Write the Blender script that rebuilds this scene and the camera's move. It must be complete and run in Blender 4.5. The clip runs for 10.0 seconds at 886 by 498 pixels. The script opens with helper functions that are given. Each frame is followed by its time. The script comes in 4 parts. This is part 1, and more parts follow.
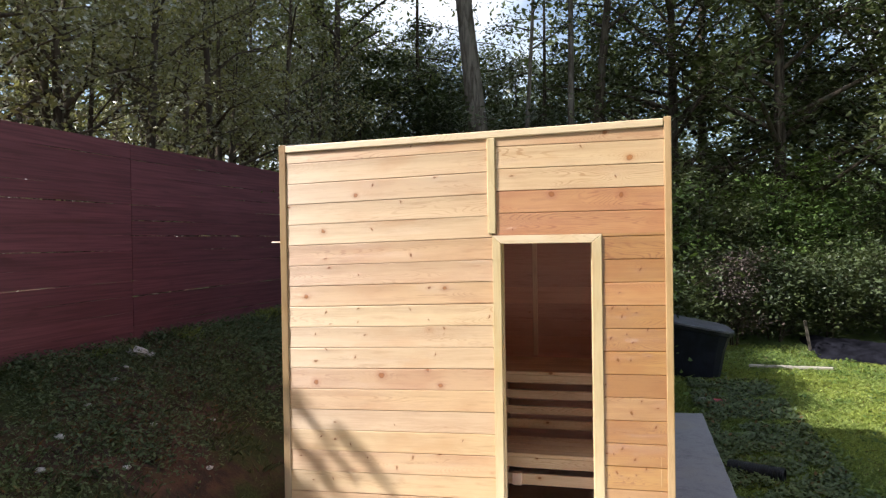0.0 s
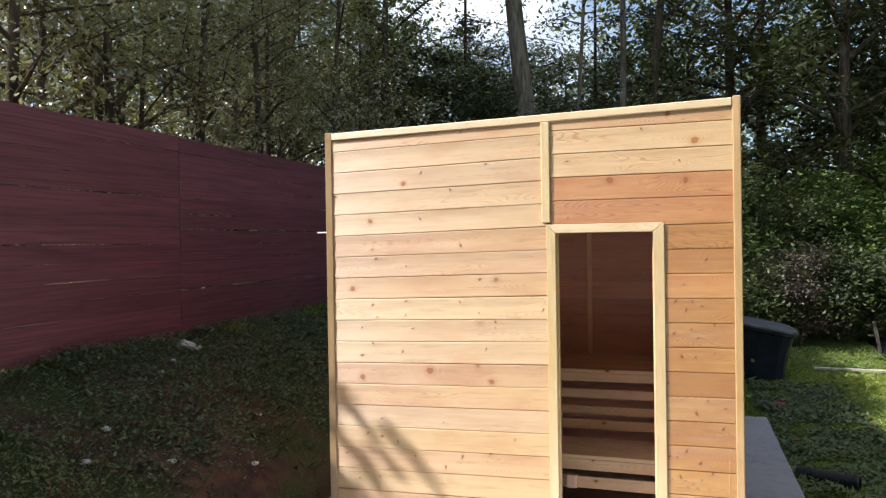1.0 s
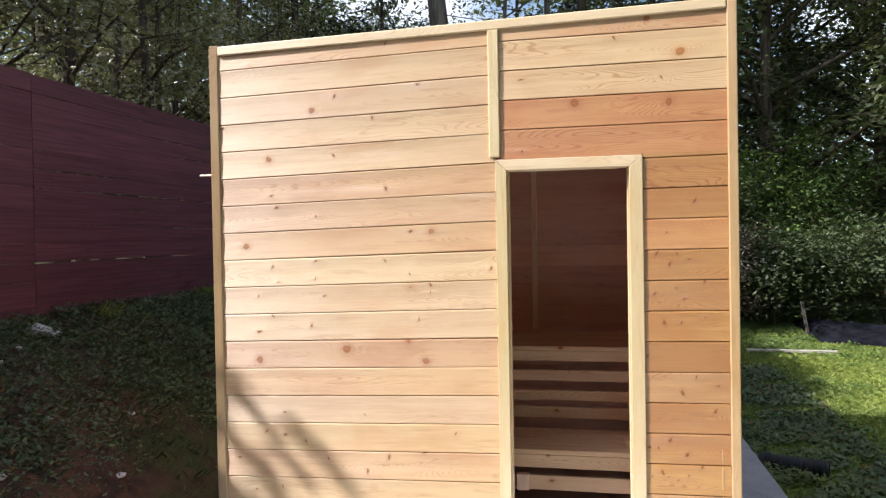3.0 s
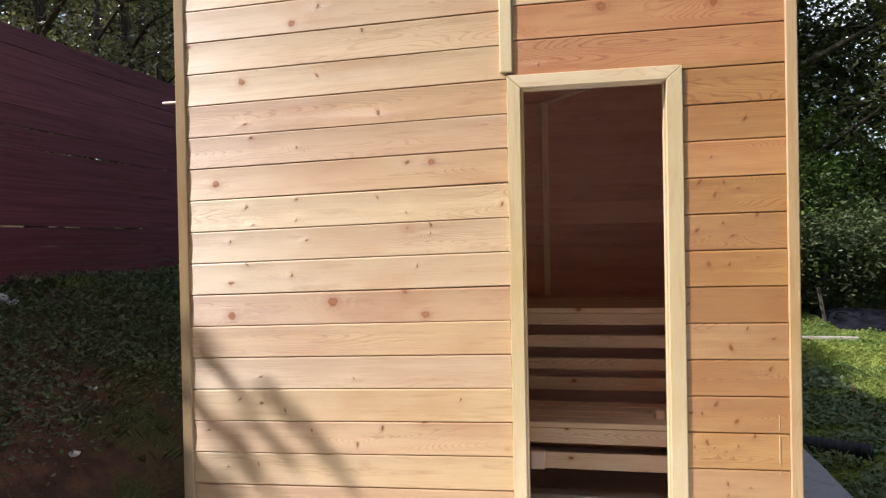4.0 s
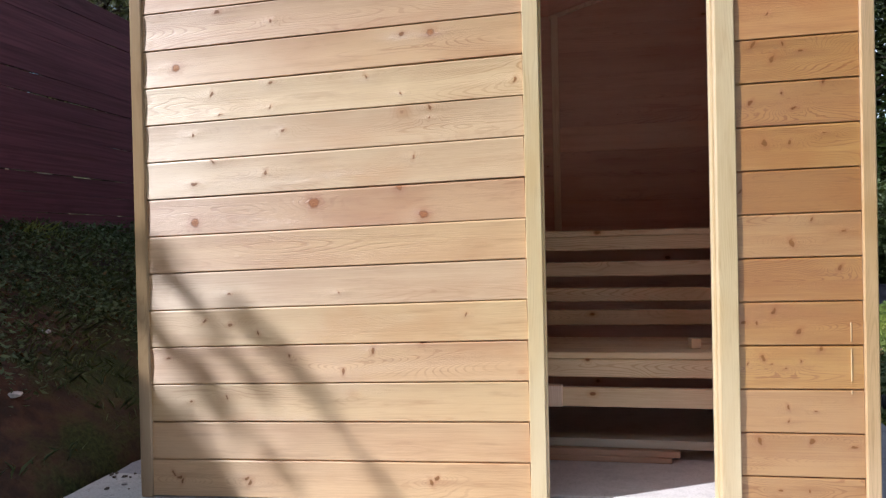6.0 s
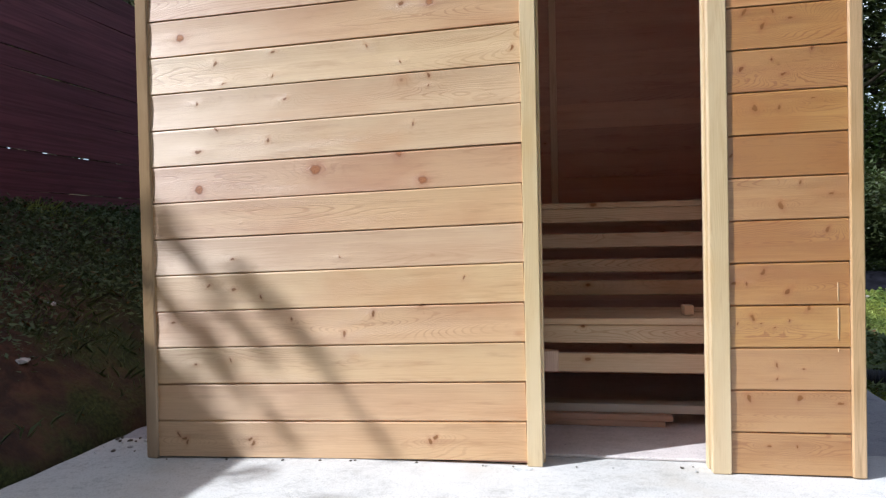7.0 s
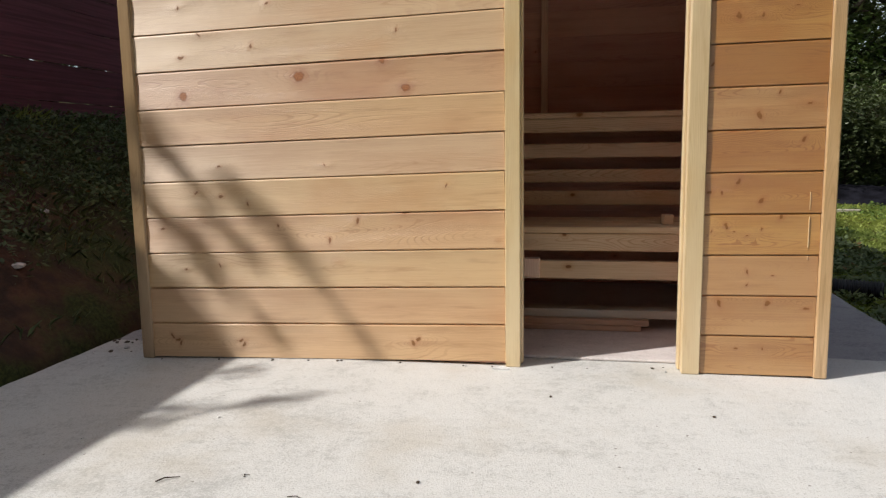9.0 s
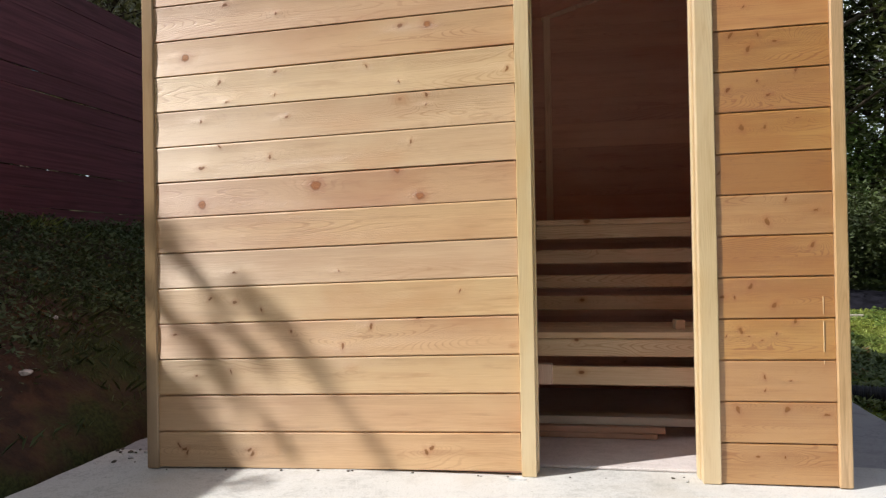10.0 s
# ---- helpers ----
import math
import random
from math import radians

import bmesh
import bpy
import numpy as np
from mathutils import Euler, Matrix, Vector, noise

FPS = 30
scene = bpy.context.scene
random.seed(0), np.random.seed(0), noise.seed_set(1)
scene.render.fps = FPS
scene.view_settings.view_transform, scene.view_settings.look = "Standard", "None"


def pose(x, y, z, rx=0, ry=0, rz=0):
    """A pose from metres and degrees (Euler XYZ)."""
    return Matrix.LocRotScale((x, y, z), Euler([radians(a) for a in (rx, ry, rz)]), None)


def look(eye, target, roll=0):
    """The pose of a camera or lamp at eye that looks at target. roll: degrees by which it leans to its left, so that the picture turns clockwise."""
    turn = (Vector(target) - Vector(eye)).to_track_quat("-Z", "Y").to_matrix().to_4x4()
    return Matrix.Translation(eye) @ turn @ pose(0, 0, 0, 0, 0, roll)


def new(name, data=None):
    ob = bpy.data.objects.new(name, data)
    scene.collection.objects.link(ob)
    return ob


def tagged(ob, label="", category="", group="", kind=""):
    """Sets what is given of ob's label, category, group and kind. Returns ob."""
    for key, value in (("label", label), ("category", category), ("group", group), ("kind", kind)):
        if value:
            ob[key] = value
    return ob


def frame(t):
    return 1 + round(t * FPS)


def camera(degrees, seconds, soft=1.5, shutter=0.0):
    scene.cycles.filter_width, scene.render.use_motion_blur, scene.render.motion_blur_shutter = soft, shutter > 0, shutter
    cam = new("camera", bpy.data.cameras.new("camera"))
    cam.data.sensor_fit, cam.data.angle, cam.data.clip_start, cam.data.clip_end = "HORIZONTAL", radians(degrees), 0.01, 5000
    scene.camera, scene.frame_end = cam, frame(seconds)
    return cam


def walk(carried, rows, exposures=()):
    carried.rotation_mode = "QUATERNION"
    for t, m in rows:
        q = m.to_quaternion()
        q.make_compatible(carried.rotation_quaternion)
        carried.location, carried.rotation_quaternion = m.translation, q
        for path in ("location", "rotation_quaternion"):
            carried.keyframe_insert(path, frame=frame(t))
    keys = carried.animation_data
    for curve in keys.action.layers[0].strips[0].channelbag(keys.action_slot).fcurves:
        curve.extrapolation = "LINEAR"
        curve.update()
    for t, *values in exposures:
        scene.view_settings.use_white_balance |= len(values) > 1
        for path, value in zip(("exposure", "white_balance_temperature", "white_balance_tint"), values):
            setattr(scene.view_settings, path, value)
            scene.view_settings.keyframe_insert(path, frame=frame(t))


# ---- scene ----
cam = camera(63.2, 10.0, 1.3)
PATH = [
    (0, (2.231, -4.391, 1.901), (1.729, -2.455, 1.879), -0.9),
    (0.5, (2.193, -4.323, 1.881), (1.568, -2.424, 1.861), -0.8),
    (1, (2.159, -4.211, 1.832), (1.531, -2.312, 1.815), -0.9),
    (1.5, (2.087, -4.042, 1.816), (1.459, -2.143, 1.796), -0.8),
    (2, (2.008, -3.832, 1.632), (1.482, -1.902, 1.612), -0.7),
    (2.2, (1.974, -3.739, 1.613), (1.54, -1.787, 1.576), -0.9),
    (3.5, (1.766, -3.081, 1.458), (1.368, -1.122, 1.433), -1.0),
    (4, (1.715, -2.845, 1.285), (1.319, -0.884, 1.263), -1.1),
    (4.5, (1.667, -2.63, 1.25), (1.289, -0.666, 1.232), -1.1),
    (5, (1.614, -2.45, 1.2), (1.235, -0.486, 1.179), -1.1),
    (5.5, (1.587, -2.398, 1.024), (1.21, -0.434, 1.006), -1.2),
    (6.8, (1.601, -2.447, 0.803), (1.221, -0.483, 0.78), -1.3),
    (7, (1.602, -2.465, 0.791), (1.226, -0.501, 0.756), -1.2),
    (7.5, (1.604, -2.492, 0.779), (1.228, -0.539, 0.567), -1.2),
    (8, (1.62, -2.495, 0.774), (1.248, -0.567, 0.391), -1.1),
    (8.5, (1.664, -2.503, 0.769), (1.292, -0.582, 0.355), -1.0),
    (9, (1.667, -2.505, 0.775), (1.294, -0.56, 0.5), -0.9),
    (9.5, (1.632, -2.507, 0.777), (1.261, -0.542, 0.776), -0.8),
    (10, (1.618, -2.529, 0.774), (1.249, -0.563, 0.792), -1.0),
]
walk(cam, [(t, look(eye, target, roll)) for t, eye, target, roll in PATH],
     [(0.0, 0.82, 6300, 10), (0.5, 0.76, 6350, 10), (1.0, 0.83, 6300, 10), (1.5, 0.92, 5950, 10), (2.0, 0.95, 5950, 10), (4.0, 0.55, 6150, 12), (5.0, 0.46, 6100, 12),
      (5.5, 0.46, 5800, 10), (7.0, 0.35, 5700, 10), (8.0, 0.10, 6330, 10), (8.5, -0.07, 6470, 10), (9.2, -0.05, 6520, 10), (9.5, 0.04, 6500, 10), (10.0, 0.21, 6450, 10)])

# ---- light ----
SUN = Vector((-0.875, -0.483, 0.99)).normalized()      # towards the sun
sun = new("sun", bpy.data.lights.new("sun", "SUN"))
sun.data.energy, sun.data.angle, sun.data.color = 4.75, radians(0.53), (1.0, 0.957, 0.91)
sun.matrix_world = look(SUN * 40, (0, 0, 0))

world = bpy.data.worlds.new("sky")
scene.world = world
world.use_nodes = True
wn, wl = world.node_tree.nodes, world.node_tree.links
sky = wn.new("ShaderNodeTexSky")
sky.sky_type, sky.sun_disc = "NISHITA", False
sky.sun_elevation = math.asin(SUN.z)
sky.sun_rotation = math.atan2(SUN.x, SUN.y)
sky.dust_density = 2.0
# drifting white cloud over the blue
wc = wn.new("ShaderNodeTexCoord")
cn = wn.new("ShaderNodeTexNoise")
cn.inputs["Scale"].default_value, cn.inputs["Detail"].default_value = 2.2, 6.0
cr = wn.new("ShaderNodeMapRange")
cr.inputs["From Min"].default_value, cr.inputs["From Max"].default_value = 0.46, 0.66
cm = wn.new("ShaderNodeMix")
cm.data_type = "RGBA"
cm.inputs["B"].default_value = (9.0, 9.1, 9.3, 1)
wl.new(wc.outputs["Generated"], cn.inputs["Vector"])
wl.new(cn.outputs["Fac"], cr.inputs["Value"])
wl.new(cr.outputs["Result"], cm.inputs["Factor"])
wl.new(sky.outputs["Color"], cm.inputs["A"])
bg = wn["Background"]
bg.inputs["Strength"].default_value = 0.115
wl.new(cm.outputs["Result"], bg.inputs["Color"])


# ---- materials ----
class Nodes:
    """Short spelling for node trees."""

    def __init__(self, name):
        self.mat = bpy.data.materials.new(name)
        self.mat.use_nodes = True
        self.tree = self.mat.node_tree
        self.bsdf = self.tree.nodes["Principled BSDF"]

    def add(self, kind, **sockets):
        n = self.tree.nodes.new("ShaderNode" + kind)
        for key, value in sockets.items():
            self.put(n.inputs[key.replace("_", " ")], value)
        return n

    def put(self, socket, value):
        if isinstance(value, bpy.types.NodeSocket):
            self.tree.links.new(value, socket)
        else:
            socket.default_value = value

    def math(self, op, a, b=0.0, c=0.0, clamp=False):
        n = self.tree.nodes.new("ShaderNodeMath")
        n.operation, n.use_clamp = op, clamp
        for i, v in enumerate((a, b, c)):
            self.put(n.inputs[i], v)
        return n.outputs[0]

    def vec(self, op, a, b=(0, 0, 0)):
        n = self.tree.nodes.new("ShaderNodeVectorMath")
        n.operation = op
        self.put(n.inputs[0], a)
        self.put(n.inputs[1], b)
        return n.outputs["Value" if op in ("LENGTH", "DISTANCE") else "Vector"]

    def noise(self, vector, scale, detail=3.0, rough=0.5, distort=0.0):
        n = self.add("TexNoise", Vector=vector, Scale=scale, Detail=detail, Roughness=rough, Distortion=distort)
        return n.outputs["Fac"]

    def ramp(self, fac, lo, hi, to_lo=0.0, to_hi=1.0):
        n = self.tree.nodes.new("ShaderNodeMapRange")
        n.interpolation_type = "SMOOTHSTEP"
        for key, v in (("Value", fac), ("From Min", lo), ("From Max", hi), ("To Min", to_lo), ("To Max", to_hi)):
            self.put(n.inputs[key], v)
        return n.outputs["Result"]

    def mix(self, fac, a, b, blend="MIX"):
        n = self.tree.nodes.new("ShaderNodeMix")
        n.data_type, n.blend_type = "RGBA", blend
        self.put(n.inputs["Factor"], fac)
        self.put(n.inputs["A"], a if isinstance(a, bpy.types.NodeSocket) else (*a, 1))
        self.put(n.inputs["B"], b if isinstance(b, bpy.types.NodeSocket) else (*b, 1))
        return n.outputs["Result"]

    def bump(self, height, strength, distance):
        n = self.add("Bump", Height=height, Strength=strength, Distance=distance)
        self.put(self.bsdf.inputs["Normal"], n.outputs["Normal"])

    def done(self, color, rough, spec=0.5):
        self.put(self.bsdf.inputs["Base Color"], color)
        self.put(self.bsdf.inputs["Roughness"], rough)
        self.put(self.bsdf.inputs["Specular IOR Level"], spec)
        return self.mat


def wood(name, light, dark, along="x", knots=(), wild=0.4, rings=0.5, rough=0.58, seed=0.0, varnish=1.0, fine=1.0):
    """Flat-sawn softwood. along: the board's long axis. knots: (along, across, radius) in the board's own metres.
    wild: share of the chance knots; rings: how strongly the year rings show."""
    n = Nodes(name)
    co = n.add("TexCoord").outputs["Object"]
    sep = n.add("SeparateXYZ", Vector=co).outputs
    a = {"x": 0, "y": 1, "z": 2}[along]
    b, c = {"x": (2, 1), "y": (2, 0), "z": (0, 1)}[along]
    rnd = n.add("ObjectInfo").outputs["Random"]
    shift = n.math("MULTIPLY_ADD", rnd, 37.0, seed)
    lon = sep[a]
    acr = n.math("ADD", sep[b], n.math("MULTIPLY", sep[c], 0.6))
    flat = n.add("CombineXYZ", X=lon, Y=acr, Z=0.0).outputs[0]
    grain = n.add("CombineXYZ", X=lon, Y=acr, Z=shift).outputs[0]
    ragged = n.math("SUBTRACT", n.noise(grain, 75.0, 2.0, 0.6), 0.5)
    warp = n.add("TexNoise", Vector=grain, Scale=38.0, Detail=2.0).outputs["Color"]
    bent = n.vec("ADD", flat, n.vec("MULTIPLY", n.vec("SUBTRACT", warp, (0.5, 0.5, 0.5)), (0.022, 0.016, 0.0)))
    # knots: given ones, and chance ones on a stretched cell pattern
    cell = n.vec("MULTIPLY", grain, (5.0, 8.0, 1.0))
    vor = n.add("TexVoronoi", Vector=cell, Scale=1.0, Randomness=0.9)
    keep = n.add("SeparateColor", Color=vor.outputs["Color"]).outputs
    size = n.ramp(keep[0], 1.0 - wild, 1.0, 0.0, 0.10)
    near = n.math("DIVIDE", vor.outputs["Distance"], n.math("ADD", size, 0.0005))
    spike = n.math("ADD", near, 0.0)
    aura = n.math("MULTIPLY", near, 1.0)
    for k, (kx, kz, kr) in enumerate(knots):
        small = kr < 0.0125
        off = n.vec("SUBTRACT", bent, (kx, kz, 0.0))
        if small:                                   # branch spikes lie slantwise
            off = n.add("VectorRotate", Vector=off, Angle=0.5 + 0.9 * ((k * 7 + len(knots)) % 3 - 1)).outputs[0]
        s = (1.0 / (kr * 0.55), 1.0 / (kr * 1.15)) if small else (1.0 / kr, 1.15 / kr)
        d = n.vec("LENGTH", n.vec("MULTIPLY", off, (s[0], s[1], 0.0)))
        wide = n.vec("SUBTRACT", bent, (kx, kz, 0.0))
        aura = n.math("MINIMUM", aura, n.vec("LENGTH", n.vec("MULTIPLY", wide, (0.36 / kr, 0.95 / kr, 0.0))))
        if small:
            spike = n.math("MINIMUM", spike, d)
        else:
            near = n.math("MINIMUM", near, d)
    spike = n.math("MULTIPLY_ADD", ragged, 0.9, spike)
    near = n.math("MINIMUM", n.math("MULTIPLY_ADD", ragged, 0.45, near), n.math("MULTIPLY", spike, 1.15))
    swell = n.math("EXPONENT", n.math("MULTIPLY", n.math("POWER", n.math("MAXIMUM", aura, 0.0), 1.3), -0.40))
    # year rings as level lines of a long stretched field that bends round the knots
    field = n.noise(n.vec("MULTIPLY", grain, (0.62, 6.0, 1.0)), 1.0, 1.5, 0.4, 0.2)
    field = n.math("MULTIPLY_ADD", swell, 0.09, field)
    field = n.math("MULTIPLY_ADD", n.noise(n.vec("MULTIPLY", grain, (7.0, 45.0, 1.0)), 1.0, 2.0), 0.012, field)
    wave = n.math("SINE", n.math("MULTIPLY", field, 470.0 * fine))
    line = n.ramp(wave, 0.45, 0.98)
    fade = n.ramp(n.noise(n.vec("MULTIPLY", grain, (1.1, 7.0, 2.0)), 1.0, 2.0), 0.42, 0.66)
    line = n.math("MULTIPLY", line, n.math("MAXIMUM", n.math("MULTIPLY_ADD", fade, 0.9, 0.08), n.math("MULTIPLY", swell, 0.95)))
    fibre = n.noise(n.vec("MULTIPLY", grain, (6.0, 420.0, 1.0)), 1.0, 2.0, 0.6)
    streak = n.noise(n.vec("MULTIPLY", grain, (0.8, 30.0, 1.0)), 1.0, 4.0, 0.6)
    cloud = n.noise(n.vec("MULTIPLY", grain, (2.2, 6.5, 1.0)), 1.0, 4.0, 0.6)
    tone = n.math("MULTIPLY", line, rings * 1.35)
    tone = n.math("MULTIPLY_ADD", n.math("SUBTRACT", fibre, 0.5), 1.15, tone)
    tone = n.math("MULTIPLY_ADD", n.math("SUBTRACT", streak, 0.44), 1.25, tone)
    tone = n.math("MULTIPLY_ADD", n.math("SUBTRACT", cloud, 0.44), 1.35, tone, clamp=True)
    col = n.mix(tone, light, dark)
    blush = n.ramp(n.noise(n.vec("MULTIPLY", grain, (1.7, 4.5, 1.3)), 1.0, 3.0, 0.55, 0.4), 0.50, 0.74, 0.0, 0.55)
    col = n.mix(blush, col, tuple(v * w for v, w in zip(dark, (1.12, 1.05, 0.90))))
    pith = n.ramp(n.noise(n.vec("MULTIPLY", grain, (3.0, 26.0, 1.7)), 1.0, 4.0, 0.65), 0.55, 0.72, 0.0, 0.45)
    col = n.mix(pith, col, tuple(v * w for v, w in zip(dark, (0.86, 0.78, 0.66))))
    halo = n.ramp(near, 3.0, 0.8, 0.0, 0.55)
    col = n.mix(halo, col, tuple(v * w for v, w in zip(dark, (1.0, 0.84, 0.62))))
    core = n.ramp(near, 1.25, 0.65)
    rim = n.ramp(near, 0.55, 0.95)
    heart = n.mix(n.ramp(n.noise(flat, 210.0, 2.0), 0.4, 0.62), (0.47, 0.20, 0.075), (0.36, 0.135, 0.048))
    inner = n.mix(rim, heart, (0.25, 0.095, 0.034))
    inner = n.mix(n.ramp(spike, 1.1, 0.7), inner, (0.25, 0.105, 0.038))
    col = n.mix(n.math("MULTIPLY", core, 0.97), col, inner)
    tint = n.add("HueSaturation", Color=col, Hue=n.math("MULTIPLY_ADD", rnd, 0.010, 0.496),
                 Value=n.math("MULTIPLY_ADD", rnd, 0.16, 0.92), Saturation=1.0).outputs[0]
    n.bump(n.math("MULTIPLY_ADD", line, -0.6, n.math("MULTIPLY_ADD", cloud, 2.0, n.math("MULTIPLY_ADD", swell, 4.5, fibre))), 0.35, 0.0016)
    # planed fibres spread the shine across the grain and keep it narrow along it
    n.put(n.bsdf.inputs["IOR"], 1.5 + varnish * 0.85)
    n.put(n.bsdf.inputs["Anisotropic"], varnish * 0.85)
    n.put(n.bsdf.inputs["Tangent"], n.add("CombineXYZ", X=float(along == "z"), Z=float(along != "z")).outputs[0])
    return n.done(tint, n.ramp(cloud, 0.3, 0.7, rough - 0.08, rough + 0.05), n.math("MULTIPLY_ADD", core, -0.38, 0.5))


def plain(name, color, rough=0.5, vary=0.25, scale=6.0, fine=80.0, bump=0.1, spec=0.4):
    n = Nodes(name)
    co = n.add("TexCoord").outputs["Object"]
    big, small = n.noise(co, scale, 4.0, 0.55), n.noise(co, fine, 3.0, 0.6)
    t = n.math("MULTIPLY_ADD", n.math("SUBTRACT", small, 0.5), 0.7, big)
    col = n.mix(n.ramp(t, 0.3, 0.72), tuple(v * (1 - vary) for v in color), tuple(min(1, v * (1 + vary)) for v in color))
    n.bump(small, bump, 0.004)
    return n.done(col, rough, spec)


def leafy(name, young, old, rough=0.42, through_light=0.28, dead_or_glint=0.0, gloss=0.45, odd=(0.16, 0.085, 0.03)):
    """Leaves and blades, each island with a green of its own."""
    n = Nodes(name)
    r = n.add("NewGeometry").outputs["Random Per Island"]
    col = n.mix(r, old, young)
    spot = n.noise(n.add("TexCoord").outputs["Object"], 0.7, 2.0)
    col = n.mix(n.ramp(spot, 0.35, 0.7, 0.0, 0.55), col, tuple(v * w for v, w in zip(young, (1.25, 1.1, 0.7))))
    if dead_or_glint:
        col = n.mix(n.ramp(n.math("FRACT", n.math("MULTIPLY", r, 17.3)), 1 - dead_or_glint, 1 - dead_or_glint + 0.02), col, odd)
    n.done(col, rough, gloss)
    tr = n.add("BsdfTranslucent", Color=n.mix(0.4, col, (0.17, 0.20, 0.04)))
    mx = n.add("MixShader", Fac=through_light)
    n.tree.links.new(n.bsdf.outputs[0], mx.inputs[1])
    n.tree.links.new(tr.outputs[0], mx.inputs[2])
    n.tree.links.new(mx.outputs[0], n.tree.nodes["Material Output"].inputs["Surface"])
    return n.mat


def concrete(name, light, dark):
    n = Nodes(name)
    co = n.add("NewGeometry").outputs["Position"]
    patch = n.noise(co, 1.3, 5.0, 0.6, 0.6)
    mottle = n.noise(co, 9.0, 5.0, 0.65)
    grit = n.noise(co, 170.0, 2.0, 0.7)
    trowel = n.noise(n.vec("MULTIPLY", co, (3.0, 14.0, 1.0)), 1.0, 4.0, 0.6, 1.5)
    t = n.math("MULTIPLY_ADD", mottle, 0.7, n.math("MULTIPLY_ADD", trowel, 0.25, n.math("MULTIPLY", patch, 0.45)))
    t = n.math("MULTIPLY_ADD", n.math("SUBTRACT", grit, 0.5), 0.75, n.math("MULTIPLY_ADD", n.math("SUBTRACT", n.noise(co, 42.0, 4.0, 0.7), 0.5), 0.55, t))
    col = n.mix(n.ramp(t, 0.45, 0.78), dark, light)
    # earth-brown stains and dark specks
    col = n.mix(n.ramp(n.noise(n.vec("ADD", co, (3.3, 8.1, 0)), 1.7, 4.0, 0.6), 0.52, 0.72, 0.0, 0.38), col, (0.42, 0.37, 0.29))
    pit = n.add("TexVoronoi", Vector=co, Scale=26.0, Randomness=1.0)
    pick = n.add("SeparateColor", Color=pit.outputs["Color"]).outputs[0]
    hole = n.math("MULTIPLY", n.ramp(pit.outputs["Distance"], 0.13, 0.05), n.ramp(pick, 0.80, 0.86))
    col = n.mix(n.math("MULTIPLY", hole, 0.65), col, (0.15, 0.13, 0.11))
    sand = n.ramp(n.noise(co, 190.0, 2.0, 0.6), 0.54, 0.66, 0.0, 0.45)
    col = n.mix(n.math("MULTIPLY", sand, n.ramp(mottle, 0.35, 0.6)), col, (0.27, 0.25, 0.22))
    col = n.mix(n.ramp(n.noise(n.vec("MULTIPLY", co, (1.0, 1.6, 1.0)), 95.0, 2.0, 0.6), 0.62, 0.74, 0.0, 0.40), col, (0.72, 0.72, 0.70))
    h = n.math("MULTIPLY_ADD", grit, 0.4, n.math("MULTIPLY_ADD", mottle, 0.8, n.math("MULTIPLY", hole, -0.8)))
    n.bump(h, 0.5, 0.007)
    return n.done(col, 0.85, 0.3)


def earth(name):
    """Ground: soil with moss and grass litter; redder clay where the slope is bare."""
    n = Nodes(name)
    co = n.add("NewGeometry").outputs["Position"]
    a, b, c = n.noise(co, 0.9, 5.0, 0.6), n.noise(co, 6.0, 5.0, 0.65), n.noise(co, 60.0, 3.0, 0.7)
    soil = n.mix(n.ramp(b, 0.35, 0.68), (0.050, 0.033, 0.025), (0.135, 0.068, 0.044))
    green = n.mix(n.ramp(c, 0.3, 0.7), (0.026, 0.035, 0.014), (0.065, 0.080, 0.026))
    col = n.mix(n.ramp(n.math("MULTIPLY_ADD", b, 0.35, a), 0.58, 0.74), soil, green)
    turf = n.mix(n.ramp(c, 0.3, 0.7), (0.075, 0.11, 0.032), (0.14, 0.19, 0.055))
    turf = n.mix(n.ramp(b, 0.64, 0.80, 0.0, 0.35), turf, (0.12, 0.12, 0.05))
    on_lawn = n.ramp(n.math("ADD", n.add("SeparateXYZ", Vector=co).outputs[0], n.math("MULTIPLY", b, 0.2)), 0.3, 0.5)
    col = n.mix(on_lawn, col, turf)
    n.bump(n.math("MULTIPLY_ADD", b, 1.2, c), 0.6, 0.03)
    return n.done(col, 0.95, 0.2)


def bark(name, light, dark):
    n = Nodes(name)
    co = n.add("TexCoord").outputs["Object"]
    rib = n.noise(n.vec("MULTIPLY", co, (14.0, 14.0, 2.2)), 1.0, 5.0, 0.6, 0.6)
    lich = n.noise(co, 3.0, 4.0, 0.6)
    col = n.mix(n.ramp(rib, 0.35, 0.65), dark, light)
    col = n.mix(n.ramp(lich, 0.55, 0.72, 0.0, 0.5), col, (0.16, 0.17, 0.12))
    n.bump(rib, 0.8, 0.03)
    return n.done(col, 0.9, 0.2)


